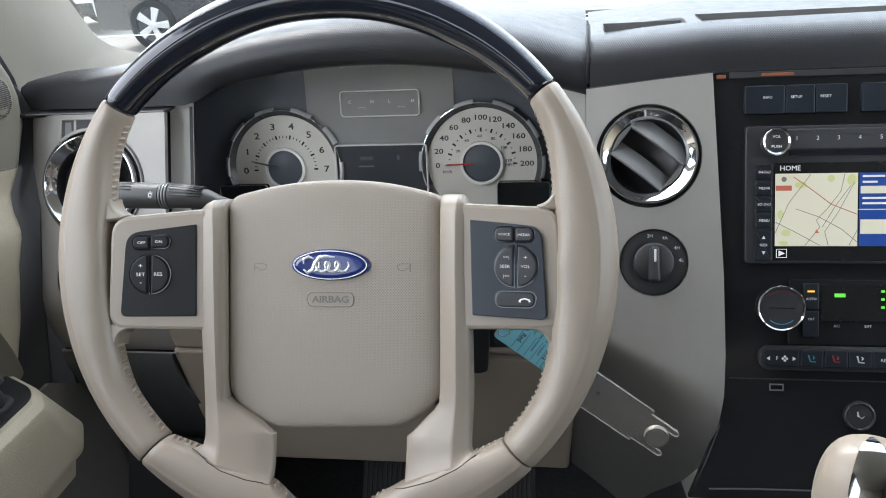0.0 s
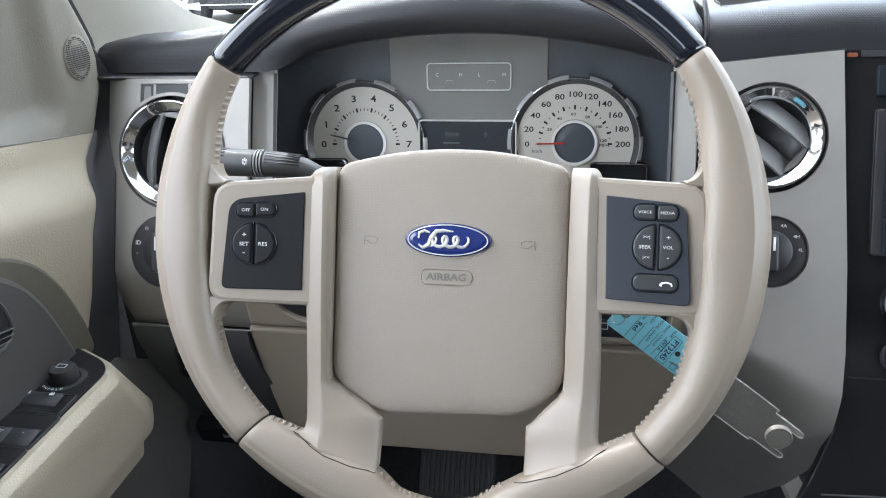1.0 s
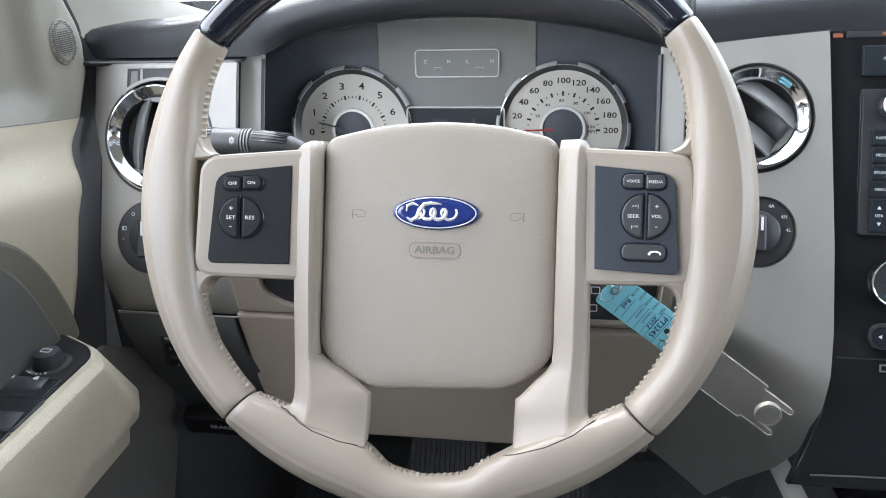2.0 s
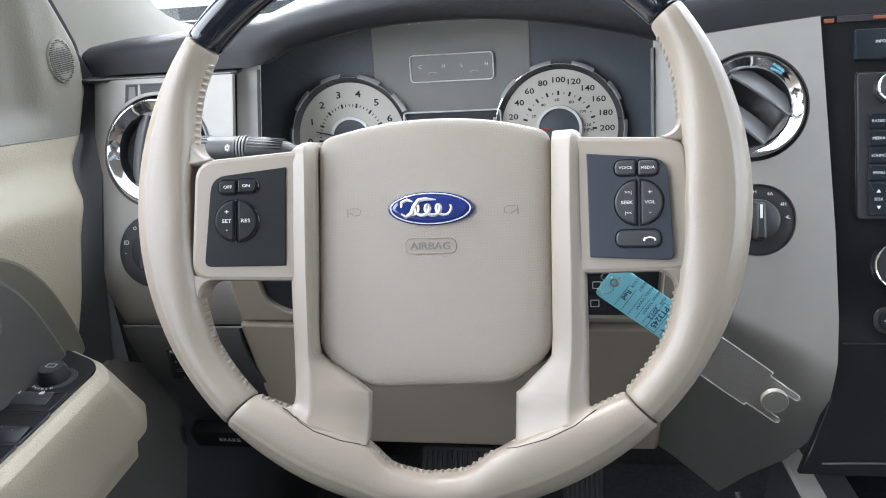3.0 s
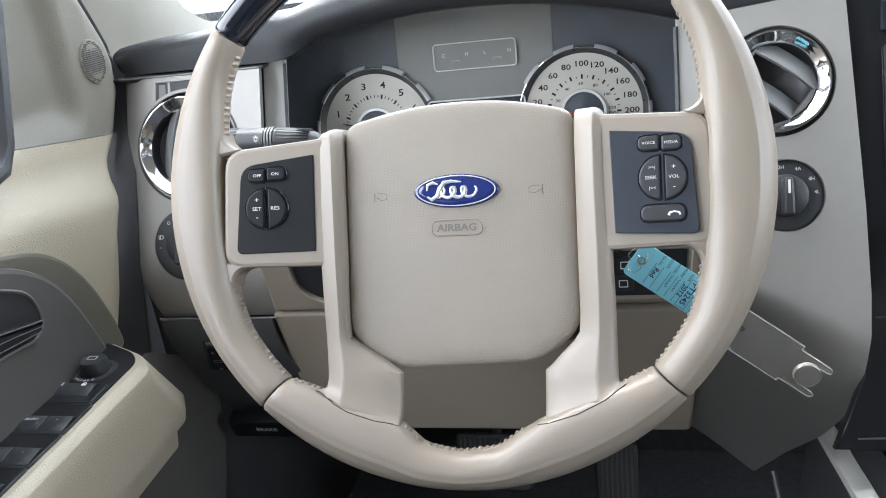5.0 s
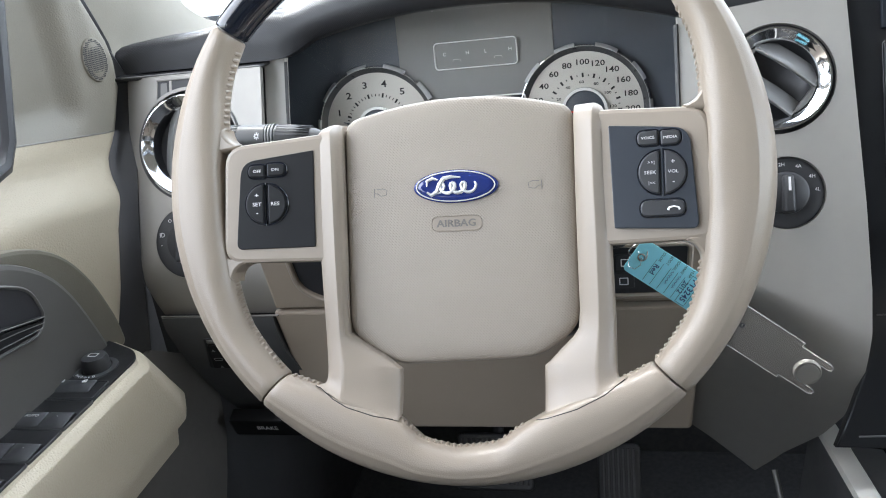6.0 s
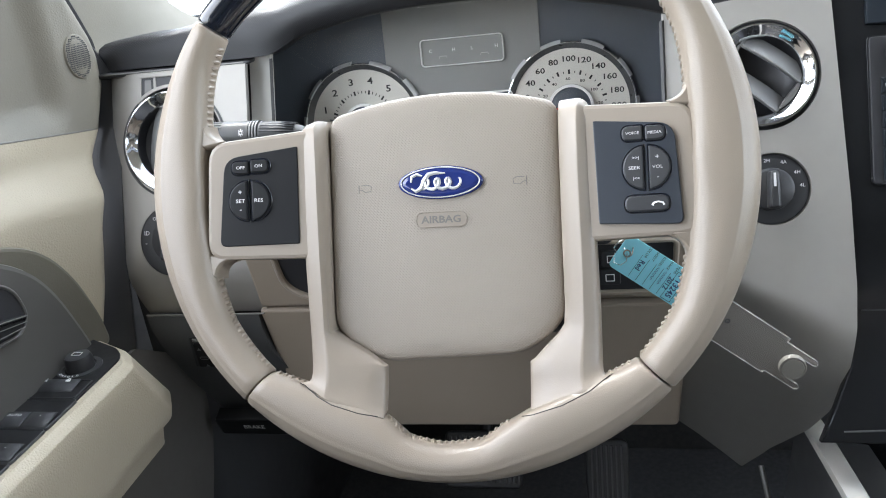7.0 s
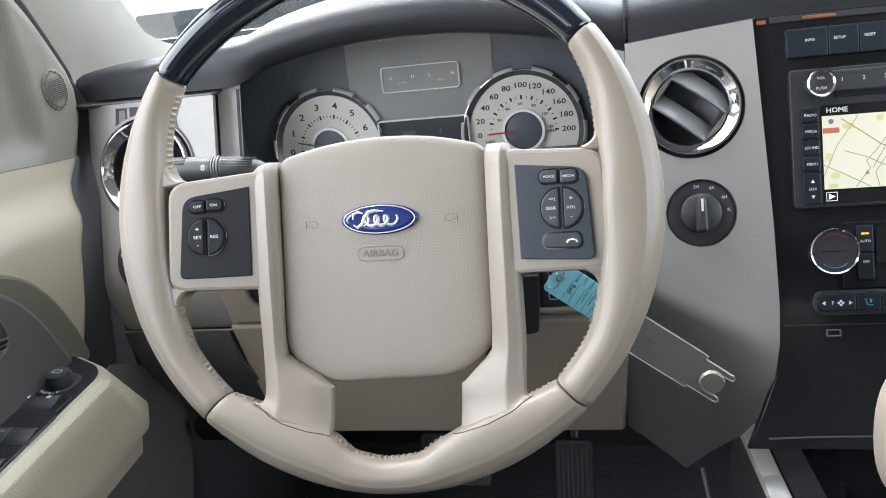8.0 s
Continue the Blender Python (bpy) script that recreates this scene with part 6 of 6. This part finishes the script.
setting("pillar_left", sheet(pillar_skin, steps(0, 1, 24), steps(0, 1, 8), 0.02), HEADLINER, "beige moulded windscreen pillar trim", "pillar")
setting("pillar_seal", tube([(-0.412, door_front(z) + 0.009, z) for z in steps(1.25, 1.46, 10)], 0.0065, 8), BLACK, "black door aperture seal", "trim")
glass = setting("window_1", sheet(lambda x, s: (x, 0.760 - 0.745 * s, 1.300 + 0.61 * s), [-0.62, 0.0, 0.5, 1.0, 1.42], [0, 0.5, 1], 0.004), clear("windscreen_glass", (0.97, 1, 0.99), 0.0), "clear sloping windscreen", "window")
glass.visible_shadow = False
setting("cowl", block(-0.55, 1.45, 0.765, 0.93, 1.225, 1.252, 0.006), BLACK, "black windscreen cowl", "trim")
wiper = thing("windscreen_wiper", (0.4, 0.82, 1.255), "black windscreen wiper at rest on the cowl", "wiper")
part("blade", tube([(0.13, 0.800, 1.2945), (0.35, 0.800, 1.2925), (0.62, 0.800, 1.284)], 0.006, 8), BLACK, wiper)
part("arm", tube([(0.35, 0.806, 1.300), (0.60, 0.84, 1.285), (0.80, 0.88, 1.250)], 0.006, 8), BLACK, wiper)
mirror = thing("side_mirror", (-0.62, 0.10, 1.25), "black exterior side mirror housing", "mirror")
part("housing", prism(rounded(box_outline(-0.86, -0.06, -0.60, 0.20), 0.05), [(0.03, 1.215), (0, 1.25), (0, 1.47), (0.03, 1.50)]), BLACK, mirror)
part("stem", tube([(-0.56, 0.13, 1.27), (-0.66, 0.10, 1.28)], 0.03, 10), BLACK, mirror)

# ---- outside ----
CONCRETE = material("pale_concrete", (0.34, 0.33, 0.285), 0.9, spread=0.25, scale=1.5, bump=0.5, bump_scale=60)
setting("ground", sheet(lambda x, y: (x, y, -0.33), [-400, -20, 0, 20, 400], [-400, -10, 10, 40, 400]), CONCRETE, "pale grey concrete yard", "ground")
DARKPAINT = material("dark_car_paint", (0.02, 0.022, 0.026), 0.18, coat=0.6)
SILVERPAINT = material("silver_car_paint", (0.5, 0.5, 0.5), 0.3, coat=0.5)
WHITEPAINT = material("white_car_paint", (0.75, 0.76, 0.77), 0.25, coat=0.5)
RUBBER = material("tyre_rubber", (0.02, 0.02, 0.02), 0.85)
ALLOY = material("alloy_rim", (0.62, 0.63, 0.64), 0.3, metal=0.8)
TINT = material("tinted_car_glass", (0.05, 0.055, 0.06), 0.06)


def car(at, turn, paint, skirt, label, high=0.52):
    """A parked car: body, glasshouse, skirt and four wheels; its length along local x."""
    m = pose(at[0], at[1], -0.33, 0, 0, turn)
    ob = thing("parked_car", m.translation, label, "car", "parked cars")
    side = m @ pose(0, 0, 0, 90, 0, 0)
    body = rounded([(-2.35, 0.42), (2.35, 0.42), (2.38, 0.85), (2.25, 1.05), (1.15, 1.12), (-2.20, 1.14), (-2.38, 0.9)], 0.15)
    part("body", prism(body, [(0.10, -0.90), (0, -0.82), (0, 0.82), (0.10, 0.90)]), paint, ob, "", side)
    house = rounded([(-2.15, 1.08), (1.15, 1.08), (0.45, 1.68), (-1.85, 1.72)], 0.15)
    part("cabin", prism(house, [(0.12, -0.78), (0, -0.70), (0, 0.70), (0.12, 0.78)]), TINT, ob, "dark glasshouse", side)
    part("skirt", prism(rounded(box_outline(-2.30, 0.30, 2.30, high), 0.06), [(0.02, -0.91), (0, -0.88), (0, 0.88), (0.02, 0.91)]), skirt, ob, "lower skirt", side)
    for x in (-1.45, 1.45):
        for s in (-1, 1):
            hub = m @ pose(x, s * 0.84, 0.36, 90 if s < 0 else -90, 0, 0)
            w = part("wheel", revolve([(0.255, -0.10), (0.335, -0.10), (0.360, -0.06), (0.360, 0.06), (0.335, 0.10), (0.255, 0.10)], 0, 0, 40), RUBBER, ob, "black tyre", hub)
            part("rim", revolve([(0.262, -0.06), (0.262, 0.095), (0.248, 0.100), (0.240, 0.06), (0.10, 0.02), (0.0, 0.02)], 0, 0, 40), DASHPLAIN, w, "dark rim well", hub)
            for k in range(5):
                a = 2 * math.pi * k / 5
                c, d = math.cos(a), math.sin(a)
                o = [(p * c - q * d, p * d + q * c) for p, q in ((0.03, -0.035), (0.245, -0.060), (0.245, 0.060), (0.03, 0.035))]
                part("spoke", slab(o, 0.05, 0.095, 0.008), ALLOY, w, "silver alloy spoke", hub)
            part("hub_cap", revolve([(0.06, 0.05), (0.055, 0.10), (0, 0.105)], 0, 0, 20), ALLOY, w, "", hub)
    return ob


car((-4.29, 11.35), 0, SILVERPAINT, DARKPAINT, "silver parked car with dark lower body and alloy wheels", 0.88)
car((-9.9, 12.9), 8, WHITEPAINT, DARKPAINT, "white parked car with a dark lower bumper")
car((11.3, 18.8), 20, WHITEPAINT, RUBBER, "white parked car across the yard")
